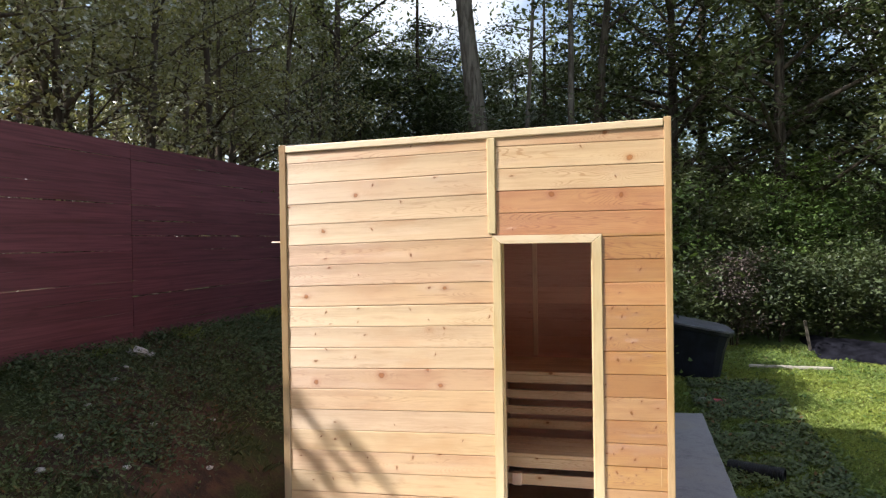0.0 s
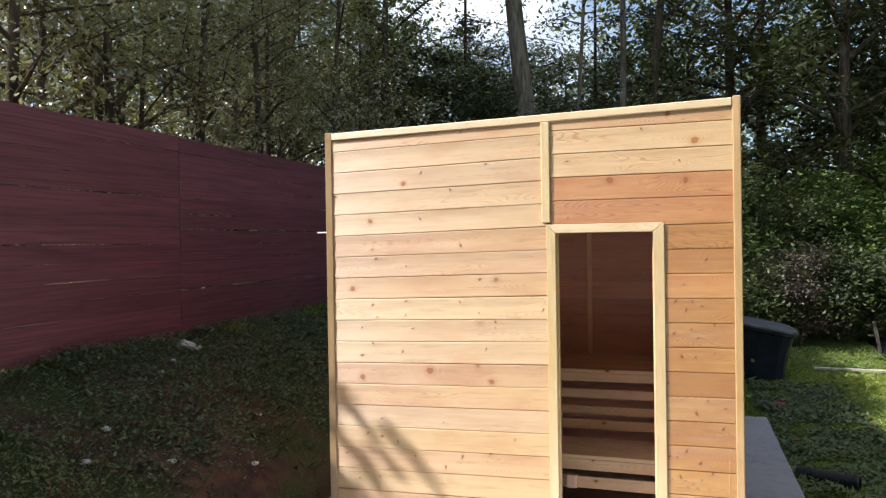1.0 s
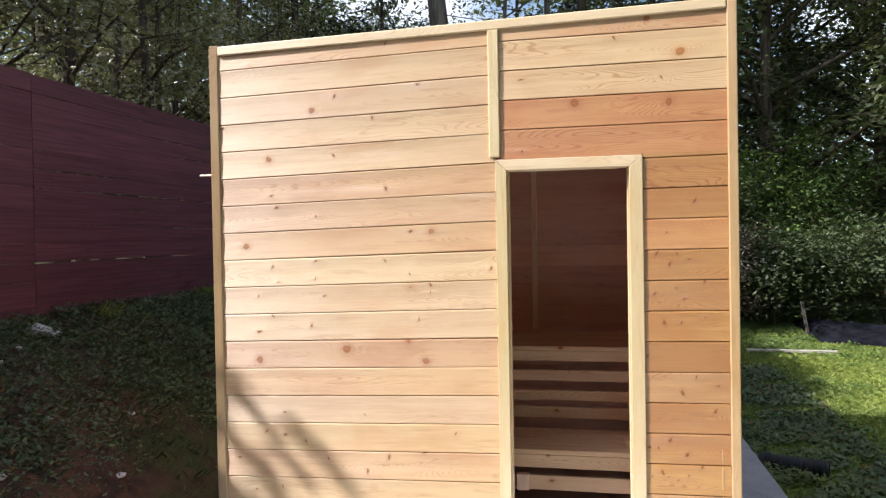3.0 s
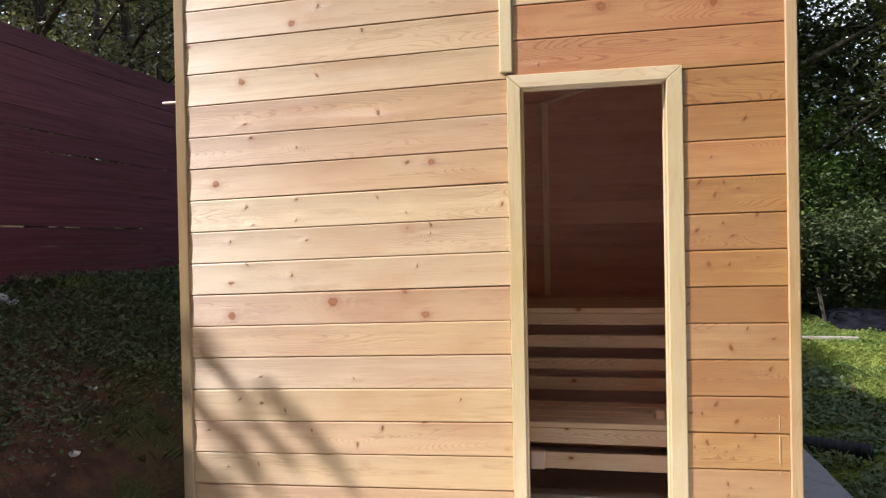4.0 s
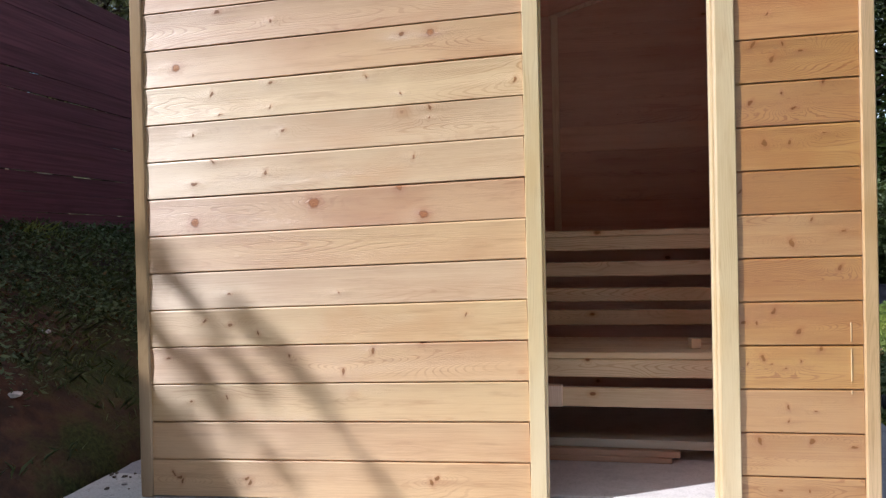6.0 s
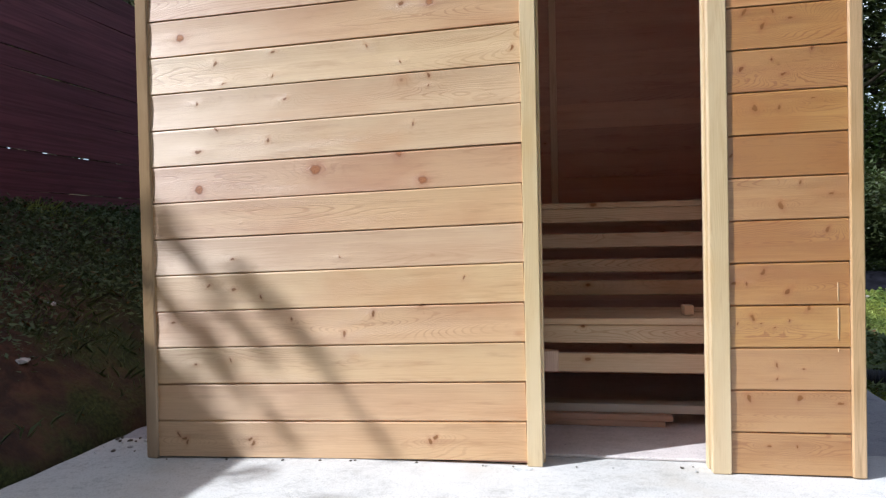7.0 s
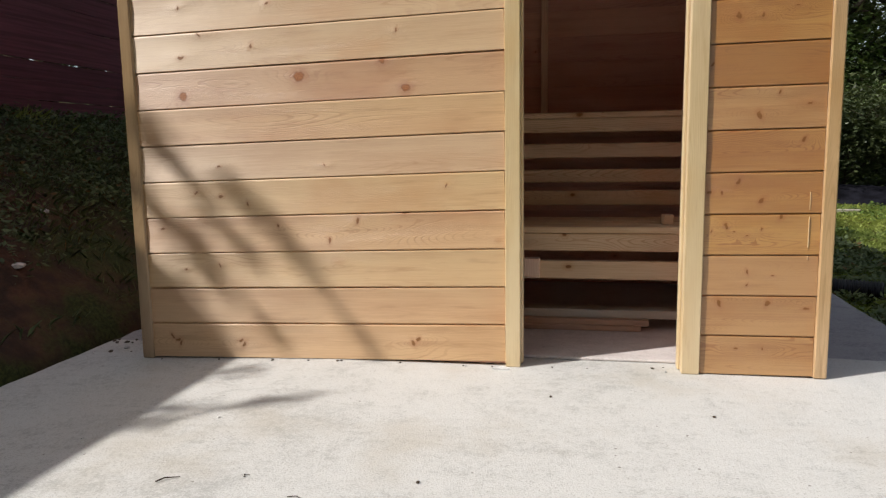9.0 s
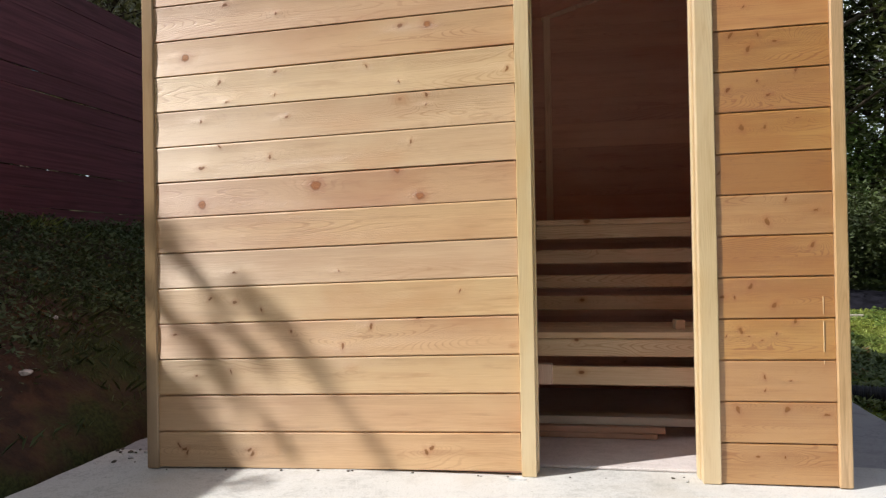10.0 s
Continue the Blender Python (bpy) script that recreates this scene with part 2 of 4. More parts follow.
def painted(name, color):
    """Weathered red paint on rough-sawn boards."""
    n = Nodes(name)
    co = n.add("TexCoord").outputs["Object"]
    rnd = n.add("ObjectInfo").outputs["Random"]
    sh = n.vec("ADD", co, n.add("CombineXYZ", X=n.math("MULTIPLY", rnd, 31.0)).outputs[0])
    saw = n.noise(n.vec("MULTIPLY", sh, (40.0, 1.4, 60.0)), 1.0, 4.0, 0.6)
    wear = n.noise(n.vec("MULTIPLY", sh, (3.0, 1.2, 7.0)), 1.0, 5.0, 0.6)
    col = n.mix(n.ramp(saw, 0.3, 0.7), tuple(v * 0.75 for v in color), tuple(v * 1.25 for v in color))
    col = n.mix(n.ramp(wear, 0.56, 0.76, 0.0, 0.55), col, (0.13, 0.045, 0.04))
    col = n.mix(n.ramp(wear, 0.40, 0.28, 0.0, 0.6), col, tuple(v * 0.5 for v in color))
    col = n.add("HueSaturation", Color=col, Value=n.math("MULTIPLY_ADD", rnd, 0.22, 0.9)).outputs[0]
    n.bump(saw, 0.4, 0.003)
    return n.done(col, 0.6, 0.4)


# honey is darkened to put the right side's weaker sheen into the colour
TONES = {  # light and dark of a board
    "pale": ((0.710, 0.483, 0.266), (0.500, 0.263, 0.110)),
    "tan": ((0.660, 0.403, 0.192), (0.450, 0.204, 0.077)),
    "gold": ((0.660, 0.427, 0.201), (0.470, 0.228, 0.080)),
    "pink": ((0.680, 0.435, 0.224), (0.480, 0.224, 0.094)),
    "red": ((0.610, 0.300, 0.110), (0.410, 0.142, 0.042)),
    "honey": ((0.513, 0.259, 0.076), (0.342, 0.123, 0.028)),
    "amber": ((0.405, 0.175, 0.042), (0.270, 0.088, 0.017)),
    "dull": ((0.500, 0.262, 0.106), (0.350, 0.142, 0.046)),
}
M_TRIM = wood("planed_pine_upright", (0.77, 0.60, 0.34), (0.60, 0.42, 0.19), "z", wild=0.12, rings=0.45)
M_TRIM_X = wood("planed_pine_level", (0.78, 0.59, 0.375), (0.60, 0.40, 0.21), "x", wild=0.12, rings=0.45)
M_CORNER = wood("planed_corner_strip", (0.63, 0.41, 0.20), (0.42, 0.24, 0.09), "z", wild=0.15, rings=0.4)
# the left strip is a darker tone of the corner strip
M_CORNER_DARK = wood("darker_corner_strip", (0.44, 0.29, 0.15), (0.30, 0.17, 0.07), "z", wild=0.15, rings=0.4)
M_BENCH = wood("bench_pine", (0.72, 0.545, 0.345), (0.52, 0.33, 0.18), "x", wild=0.85, rings=0.6, varnish=0.35)
M_LINING = wood("lining_boards", (0.76, 0.455, 0.355), (0.60, 0.295, 0.22), "x", wild=0.5, rings=0.5, varnish=0.2)
M_INNER = wood("lining_upright", (0.88, 0.66, 0.50), (0.68, 0.44, 0.30), "z", wild=0.2, rings=0.4)
M_GREYED = wood("greyed_lath", (0.42, 0.37, 0.30), (0.27, 0.22, 0.16), "x", wild=0.3, rings=0.4, rough=0.6)
M_REDLATH = wood("reddish_lath", (0.46, 0.24, 0.13), (0.30, 0.13, 0.06), "x", wild=0.3, rings=0.4)
M_SLAB = concrete("concrete", (0.585, 0.582, 0.562), (0.405, 0.403, 0.385))
# the rear slab's darker grey holds the cabin's shade
M_SLAB_REAR = concrete("rear_concrete_shaded", (0.35, 0.343, 0.36), (0.235, 0.23, 0.24))
M_FLOOR = concrete("floor_screed", (0.62, 0.57, 0.555), (0.48, 0.435, 0.42))
M_EARTH = earth("earth")
M_FENCE = painted("red_fence_paint", (0.165, 0.057, 0.069))
M_BARK = bark("bark_brown", (0.12, 0.095, 0.07), (0.045, 0.033, 0.024))
M_BARK_GREY = bark("bark_grey", (0.20, 0.175, 0.145), (0.08, 0.066, 0.052))
M_TWIG = plain("twig", (0.07, 0.05, 0.035), 0.8)
M_BLACK = plain("black_plastic", (0.012, 0.013, 0.018), 0.45, 0.4)
M_BIN = plain("dark_blue_plastic", (0.012, 0.014, 0.026), 0.5, 0.4)
M_LID = plain("weathered_lid", (0.12, 0.125, 0.15), 0.45, 0.3)
M_TARP = plain("dark_sheet", (0.010, 0.010, 0.014), 0.95, 0.5, spec=0.05)
M_ROOF = plain("roofing_felt", (0.06, 0.06, 0.062), 0.85, 0.3)
M_MORTAR = plain("white_mortar", (0.70, 0.69, 0.67), 0.85, 0.15, 20.0)
M_STONE = plain("pale_stone", (0.52, 0.51, 0.50), 0.85, 0.3, 14.0)
M_PAPER = plain("white_wrapper", (0.26, 0.24, 0.25), 0.5, 0.2, 20.0)
M_PINK = plain("pink_wrapper", (0.42, 0.04, 0.09), 0.45, 0.3, 20.0)
# a fifth of the shrub leaves are pale, putting sun glints into the colour
M_LEFT = leafy("shrub_leaf", (0.35, 0.345, 0.15), (0.09, 0.095, 0.05), 0.28, 0.40, 0.22, 1.0, (0.46, 0.46, 0.36))
# one forest foliage in three copies, with sun and shade put into the colour
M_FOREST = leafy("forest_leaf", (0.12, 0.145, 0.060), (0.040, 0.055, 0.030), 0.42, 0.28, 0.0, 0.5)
M_SUNNY = leafy("forest_leaf_sunlit", (0.34, 0.39, 0.14), (0.13, 0.165, 0.06), 0.38, 0.4, 0.0, 0.6)
M_SHADED = leafy("forest_leaf_shaded", (0.098, 0.128, 0.058), (0.036, 0.050, 0.029), 0.42, 0.24, 0.0, 0.4)
M_BRIGHT = leafy("bright_leaf", (0.13, 0.21, 0.05), (0.05, 0.09, 0.025), 0.45, 0.3)
M_DEAD = leafy("withered_leaf", (0.19, 0.145, 0.135), (0.10, 0.075, 0.07), 0.6, 0.15)
M_GRASS = leafy("grass_blade", (0.47, 0.57, 0.17), (0.15, 0.235, 0.058), 0.5, 0.30, 0.05)
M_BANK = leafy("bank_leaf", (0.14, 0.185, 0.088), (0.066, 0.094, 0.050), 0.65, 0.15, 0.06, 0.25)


# ---- builders ----
def mesh(name, verts, faces, smooth=False):
    me = bpy.data.meshes.new(name)
    me.from_pydata([tuple(map(float, v)) for v in verts], [], faces)
    if smooth:
        me.shade_smooth()
    return me


def from_bm(name, bm, smooth=False):
    me = bpy.data.meshes.new(name)
    bmesh.ops.recalc_face_normals(bm, faces=bm.faces)
    bm.to_mesh(me)
    bm.free()
    if smooth:
        me.shade_smooth()
    return me


def thing(name, place=(0, 0, 0), label="", category="", group="", kind=""):
    ob = new(name)
    ob.location = place
    ob.empty_display_size = 0.1
    return tagged(ob, label, category, group, kind)


def part(name, me, material, parent, label="", place=(0, 0, 0), turn=(0, 0, 0)):
    ob = new(name, me)
    if material and not me.materials:
        me.materials.append(material)
    ob.parent = parent
    ob.matrix_basis = pose(*place, *turn)
    return tagged(ob, label)


def lone(name, me, material, label, category, place=(0, 0, 0), turn=(0, 0, 0), kind="", group=""):
    ob = new(name, me)
    if material and not me.materials:
        me.materials.append(material)
    ob.matrix_basis = pose(*place, *turn)
    return tagged(ob, label, category, group, kind)


def box(size, bevel=0.003, bm=None, at=(0, 0, 0)):
    """A board or block with eased edges, from its lowest corner at 'at'."""
    out = bm or bmesh.new()
    made = bmesh.ops.create_cube(out, size=1.0)["verts"]
    for v in made:
        v.co = Vector([(v.co[i] + 0.5) * size[i] + at[i] for i in range(3)])
    if bevel:
        edges = list({e for v in made for e in v.link_edges})
        bmesh.ops.bevel(out, geom=edges, offset=bevel, segments=1, affect="EDGES", profile=0.6)
    return out


def boxes(name, specs, bevel=0.003):
    bm = bmesh.new()
    for at, size in specs:
        box(size, bevel, bm, at)
    return from_bm(name, bm)


def siding(length, height, clip=1.0, cup=1.0):
    """One cladding board: face dished by cupping, rounded shoulders, sunk joint. Front is -y; clip cuts a share off the top."""
    dish = ((0.03, 0.1), (0.12, 0.7), (0.25, 1.8), (0.38, 2.7), (0.50, 3.2), (0.62, 3.2), (0.74, 2.6), (0.84, 1.7), (0.915, 0.6))
    shape = [(0.0, 2.0), (0.001, -7.0), (0.006, -7.6)] + [(f, d * cup - 7.6) for f, d in dish]
    shape += [(0.943, -7.4), (0.953, -6.7), (0.963, -4.6), (0.965, 1.0), (0.999, 1.2)]
    shape = [(f, y) for f, y in shape if f <= clip] or shape
    rows = [(y / 1000, f * height) for f, y in shape]
    ring = rows + [(0.012, rows[-1][1]), (0.012, 0.0)]
    n = len(ring)
    verts = [(x, y, z) for x in (0.0, length) for y, z in ring]
    faces = [(i, (i + 1) % n, n + (i + 1) % n, n + i) for i in range(n)]
    faces += [tuple(range(n))[::-1], tuple(range(n, 2 * n))]
    bm = bmesh.new()
    vs = [bm.verts.new(v) for v in verts]
    for f in faces:
        bm.faces.new([vs[i] for i in f])
    me = from_bm("board", bm)
    for p in me.polygons:
        p.use_smooth = len(p.vertices) == 4
    me.set_sharp_from_angle(angle=radians(30))
    return me


class Leaves:
    """Gathers leaf cards, each a folded diamond, into one mesh."""

    def __init__(self, seed):
        self.rng = np.random.default_rng(seed)
        self.v, self.count = [], 0

    def cloud(self, centres, spread, number, size, up=0.5, squash=0.7, wide=0.5):
        r = self.rng
        c = np.asarray(centres, float)
        p = c[r.integers(0, len(c), number)] + r.normal(size=(number, 3)) * np.array([1, 1, squash]) * spread
        self.cards(p, size, up, wide)

    def cards(self, p, size, up=0.5, wide=0.5):
        r, number = self.rng, len(p)
        nrm = r.normal(size=(number, 3))
        nrm[:, 2] = np.abs(nrm[:, 2]) + up * 2
        nrm /= np.linalg.norm(nrm, axis=1)[:, None]
        d = np.cross(nrm, r.normal(size=(number, 3)))
        d /= np.linalg.norm(d, axis=1)[:, None]
        side = np.cross(nrm, d)
        s = (size * r.uniform(0.6, 1.35, number))[:, None]
        mid = p + d * s * 0.45 - nrm * s * 0.10
        quad = np.stack([p, mid + side * s * wide * 0.5, p + d * s, mid - side * s * wide * 0.5], 1)
        self.v.append(quad.reshape(-1, 3))
        self.count += number

    def blades(self, p, height, lean=0.5, width=0.006):
        r, number = self.rng, len(p)
        a = r.uniform(0, 2 * np.pi, number)
        w = np.stack([np.cos(a), np.sin(a), np.zeros(number)], 1) * width
        h = (height * r.uniform(0.5, 1.3, number))[:, None]
        t = r.normal(size=(number, 3)) * lean * h
        t[:, 2] = 0
        top = p + np.array([0, 0, 1.0]) * h + t
        mid = p + np.array([0, 0, 0.55]) * h + t * 0.3
        quad = np.stack([p - w, mid - w * 0.4, top, mid + w * 1.2], 1)
        self.v.append(quad.reshape(-1, 3))
        self.count += number

    def mesh(self, name):
        v = np.concatenate(self.v).astype(np.float32)
        q = len(v) // 4
        base = np.arange(q)[:, None] * 4
        idx = (base + np.array([[0, 1, 2, 0, 2, 3]])).ravel().astype(np.int32)
        me = bpy.data.meshes.new(name)
        me.vertices.add(len(v))
        me.vertices.foreach_set("co", v.ravel())
        me.loops.add(len(idx))
        me.loops.foreach_set("vertex_index", idx)
        me.polygons.add(2 * q)
        me.polygons.foreach_set("loop_start", np.arange(0, len(idx), 3, dtype=np.int32))
        me.update(calc_edges=True)
        return me


class Tubes:
    """Gathers tapered round limbs into one mesh."""

    def __init__(self):
        self.v, self.f = [], []

    def limb(self, pts, radii, sides=7):
        start = len(self.v)
        for i, (p, r) in enumerate(zip(pts, radii)):
            d = (Vector(pts[min(i + 1, len(pts) - 1)]) - Vector(pts[max(i - 1, 0)])).normalized()
            u = d.orthogonal().normalized() if abs(d.z) < 0.7 else d.cross(Vector((0, 1, 0))).normalized()
            w = d.cross(u)
            for k in range(sides):
                a = 2 * math.pi * k / sides
                self.v.append(tuple(Vector(p) + (u * math.cos(a) + w * math.sin(a)) * r))
        for i in range(len(pts) - 1):
            for k in range(sides):
                a, b = start + i * sides, start + (i + 1) * sides
                self.f.append((a + k, a + (k + 1) % sides, b + (k + 1) % sides, b + k))
        self.f.append(tuple(start + (len(pts) - 1) * sides + k for k in range(sides)))

    def mesh(self, name):
        return mesh(name, self.v, self.f, True)


def grow(name, x, y, height, label, category, leaf_mat, bark_mat, seed, trunk=0.1, base=0.25, reach=1.6, limbs=14,
         leaves=9000, size=0.09, spread=0.32, lean=(0, 0), stems=1, up=0.5, depth=0.0, group="", limb_up=0.55):
    """A tree or shrub: tapered trunk, bent limbs with side twigs, and leaves in uneven clumps along them."""
    rng = random.Random(seed)
    root = thing(name, (x, y, ground_height(x, y) - 0.05 - depth), label, category, group)
    wood_t, crown, spots = Tubes(), Leaves(seed), []
    for s in range(stems):
        sa = rng.uniform(0, 6.28)
        sx, sy = (0, 0) if stems == 1 else (math.cos(sa) * 0.25 * reach * 0.5, math.sin(sa) * 0.25 * reach * 0.5)
        out = (lean[0] + (sx * 1.6 if stems > 1 else 0), lean[1] + (sy * 1.6 if stems > 1 else 0))
        h = height * (1 if s == 0 else rng.uniform(0.7, 0.98))
        axis, wig = [], (rng.uniform(-1, 1), rng.uniform(-1, 1))
        for i in range(11):
            f = i / 10
            axis.append(Vector((sx + out[0] * f + 0.05 * reach * wig[0] * math.sin(5 * f), sy + out[1] * f + 0.05 * reach * wig[1] * math.sin(4 * f + 1), h * f)))
        tr = trunk if s == 0 else trunk * 0.7
        wood_t.limb(axis, [tr * (1.25 if i == 0 else 1 - 0.085 * i) for i in range(11)], 10)
        for k in range(max(3, limbs // stems)):
            f = base + (0.98 - base) * ((k + rng.random()) / max(3, limbs // stems))
            j = min(int(f * 10), 9)
            p = axis[j].lerp(axis[j + 1], f * 10 - j)
            az = k * 2.4 + rng.uniform(-0.5, 0.5)
            span = reach * (0.45 + 0.75 * math.sin(math.pi * min(1, (f - base) / (1 - base) * 0.8 + 0.2))) * rng.uniform(0.65, 1.15)
            tip = p + Vector((math.cos(az) * span, math.sin(az) * span, span * limb_up * rng.uniform(0.3, 1.3)))
            bend = p.lerp(tip, 0.5) + Vector((rng.uniform(-0.1, 0.1), rng.uniform(-0.1, 0.1), rng.uniform(-0.02, 0.16))) * span
            r0 = max(tr * (1 - f) * 0.6, 0.008)
            pts = [p, p.lerp(bend, 0.55), bend, bend.lerp(tip, 0.5), tip]
            wood_t.limb(pts, [r0, r0 * 0.85, r0 * 0.65, r0 * 0.42, r0 * 0.15], 5)
            spots += [pts[2], pts[3], tip, tip]
            for q in range(3):
                b0 = pts[1 + q].lerp(pts[2 + q], rng.random())
                b1 = b0 + Vector((rng.uniform(-1, 1), rng.uniform(-1, 1), rng.uniform(-0.25, 0.6))) * span * 0.45
                wood_t.limb([b0, b0.lerp(b1, 0.5) + Vector((0, 0, 0.04 * span)), b1], [r0 * 0.4, r0 * 0.25, r0 * 0.08], 4)
                spots += [b0.lerp(b1, 0.6), b1]
    crown.cloud(spots, spread, leaves, size, up)
    part("trunk", wood_t.mesh("trunk"), bark_mat, root)
    part("crown", crown.mesh("crown"), leaf_mat, root)
    return root


# ---- ground ----
def ground_height(x, y):
    """Lawn to the right of the slab, a steep bank up to the fence on the left, a wooded rise behind."""
    d = -0.345 - x
    bank = float(np.interp(d, (-0.02, 0.03, 0.40, 1.05, 1.6, 1.9, 3.0, 6.0, 14.0, 60.0), (-0.14, 0.02, 0.32, 0.73, 0.99, 1.04, 1.16, 1.8, 3.5, 9.0)))
    lawn = float(np.interp(y, (2.5, 4.5, 7.5, 11.0, 20.0, 60.0), (-0.18, -0.14, -0.10, 0.2, 1.4, 7.0)))
    z = max(bank if d > -0.02 else -9, lawn)
    if x < -0.365 or y > 8:
        z += 0.05 * noise.noise(Vector((x * 1.7, y * 1.7, 0.3))) + 0.03 * noise.noise(Vector((x * 5.5, y * 5.5, 2.0))) * (1 if x < -0.365 else 0.5)
    return z


def build_ground():
    far = [-900, -300, -120, -60, -35, -22, -15]
    xs = far + list(np.arange(-11, -2.6, 0.3)) + list(np.arange(-2.6, -0.46, 0.08)) + [-0.415, -0.38, -0.355, -0.33, -0.2] + list(np.arange(0.2, 12.1, 0.35)) + [15, 22, 35, 60, 120, 300, 900]
    ys = far + list(np.arange(-11, -2.1, 0.35)) + list(np.arange(-2.1, 4.6, 0.1)) + list(np.arange(4.8, 14, 0.35)) + [15, 18, 22, 28, 36, 60, 120, 300, 900]
    verts = [(x, y, ground_height(x, y)) for y in ys for x in xs]
    w = len(xs)
    faces = [(j * w + i, j * w + i + 1, (j + 1) * w + i + 1, (j + 1) * w + i) for j in range(len(ys) - 1) for i in range(w - 1)]
    lone("ground", mesh("ground", verts, faces, True), M_EARTH, "dark reddish soil with moss, grassy bank and lawn", "ground", kind="structure")


build_ground()


def slab_z(x):
    """The slab falls a little towards the bank."""
    return -0.026 * min(1.0, max(0.0, (0.75 - x) / 0.77))


def rough_slab(x0, x1, y0, y1, z0, z1, seed):
    """Poured slab with eased, slightly broken edges."""
    rng = random.Random(seed)
    bm = bmesh.new()
    nx, ny = max(2, int((x1 - x0) / 0.12)), max(2, int((y1 - y0) / 0.12))
    grid = {}
    for j in range(ny + 1):
        for i in range(nx + 1):
            ex, ey = i in (0, nx), j in (0, ny)
            x = x0 + (x1 - x0) * i / nx + (rng.uniform(-0.002, 0.002) if ex and not ey else 0)
            y = y0 + (y1 - y0) * j / ny
            grid[i, j] = bm.verts.new((x, y, z1 + slab_z(x) - (rng.uniform(0.0, 0.008) if ex or ey else 0)))
    for j in range(ny):
        for i in range(nx):
            bm.faces.new((grid[i, j], grid[i + 1, j], grid[i + 1, j + 1], grid[i, j + 1]))
    rim = [e for e in bm.edges if e.is_boundary]
    low = bmesh.ops.extrude_edge_only(bm, edges=rim)["geom"]
    for v in (g for g in low if isinstance(g, bmesh.types.BMVert)):
        v.co.z = z0
    return from_bm("slab", bm)


pavement = thing("pavement", (0, 0, 0), "pale grey trowelled concrete slab, stained and chipped", "concrete slab", kind="structure")
part("front_slab", rough_slab(-0.332, 2.968, -2.3, 0.250, -0.14, 0.0, 1), M_SLAB, pavement)
part("rear_slab", rough_slab(-0.332, 2.968, 0.259, 3.82, -0.14, -0.003, 2), M_SLAB_REAR, pavement, "grey concrete with the cabin's shade in its colour")

# ---- cabin ----
W, D, TOP = 2.462, 2.65, 2.545
PITCH, PITCH_R = 0.1357, 0.1366
cabin = thing("sauna_cabin", (0, 0, 0), "new garden sauna cabin clad in varnished larch boards, doorless frame", "sauna cabin")

front = part("front_wall", boxes("front_wall", [((0.0, 0.0125, 0.004), (1.43, 0.075, TOP - 0.02)), ((2.055, 0.0125, 0.004), (W - 2.055, 0.075, TOP - 0.02)), ((1.431, 0.0125, 1.912), (0.623, 0.075, TOP - 1.928))], 0), M_LINING, cabin)
BACK = 2.39                                                    # the roof falls towards the back


def side(x0, x1):
    p = [(x, y, z) for x in (x0, x1) for y, z in ((0.089, 0.004), (D, 0.004), (D, BACK - 0.02), (0.089, TOP - 0.02))]
    return mesh("side_wall", p, [(0, 1, 2, 3), (7, 6, 5, 4), (0, 4, 5, 1), (1, 5, 6, 2), (2, 6, 7, 3), (3, 7, 4, 0)])


part("side_wall", side(0.0, 0.085), M_LINING, cabin)
part("side_wall", side(W - 0.085, W), M_LINING, cabin)
part("back_wall", boxes("back_wall", [((0.086, D - 0.085, 0.004), (W - 0.172, 0.083, BACK - 0.03))], 0.002), M_LINING, cabin)
fall = math.degrees(math.atan2(TOP - BACK, D))
part("roof", boxes("roof", [((-0.01, 0.014, 0), (W + 0.015, D + 0.06, 0.03))], 0.004), M_ROOF, cabin, "dark roofing felt", place=(0, 0, TOP - 0.014), turn=(-fall, 0, 0))
part("floor", boxes("floor", [((0.087, 0.10, 0.0), (W - 0.174, D - 0.19, 0.012))], 0.004), M_FLOOR, cabin, "pale pinkish cement floor")

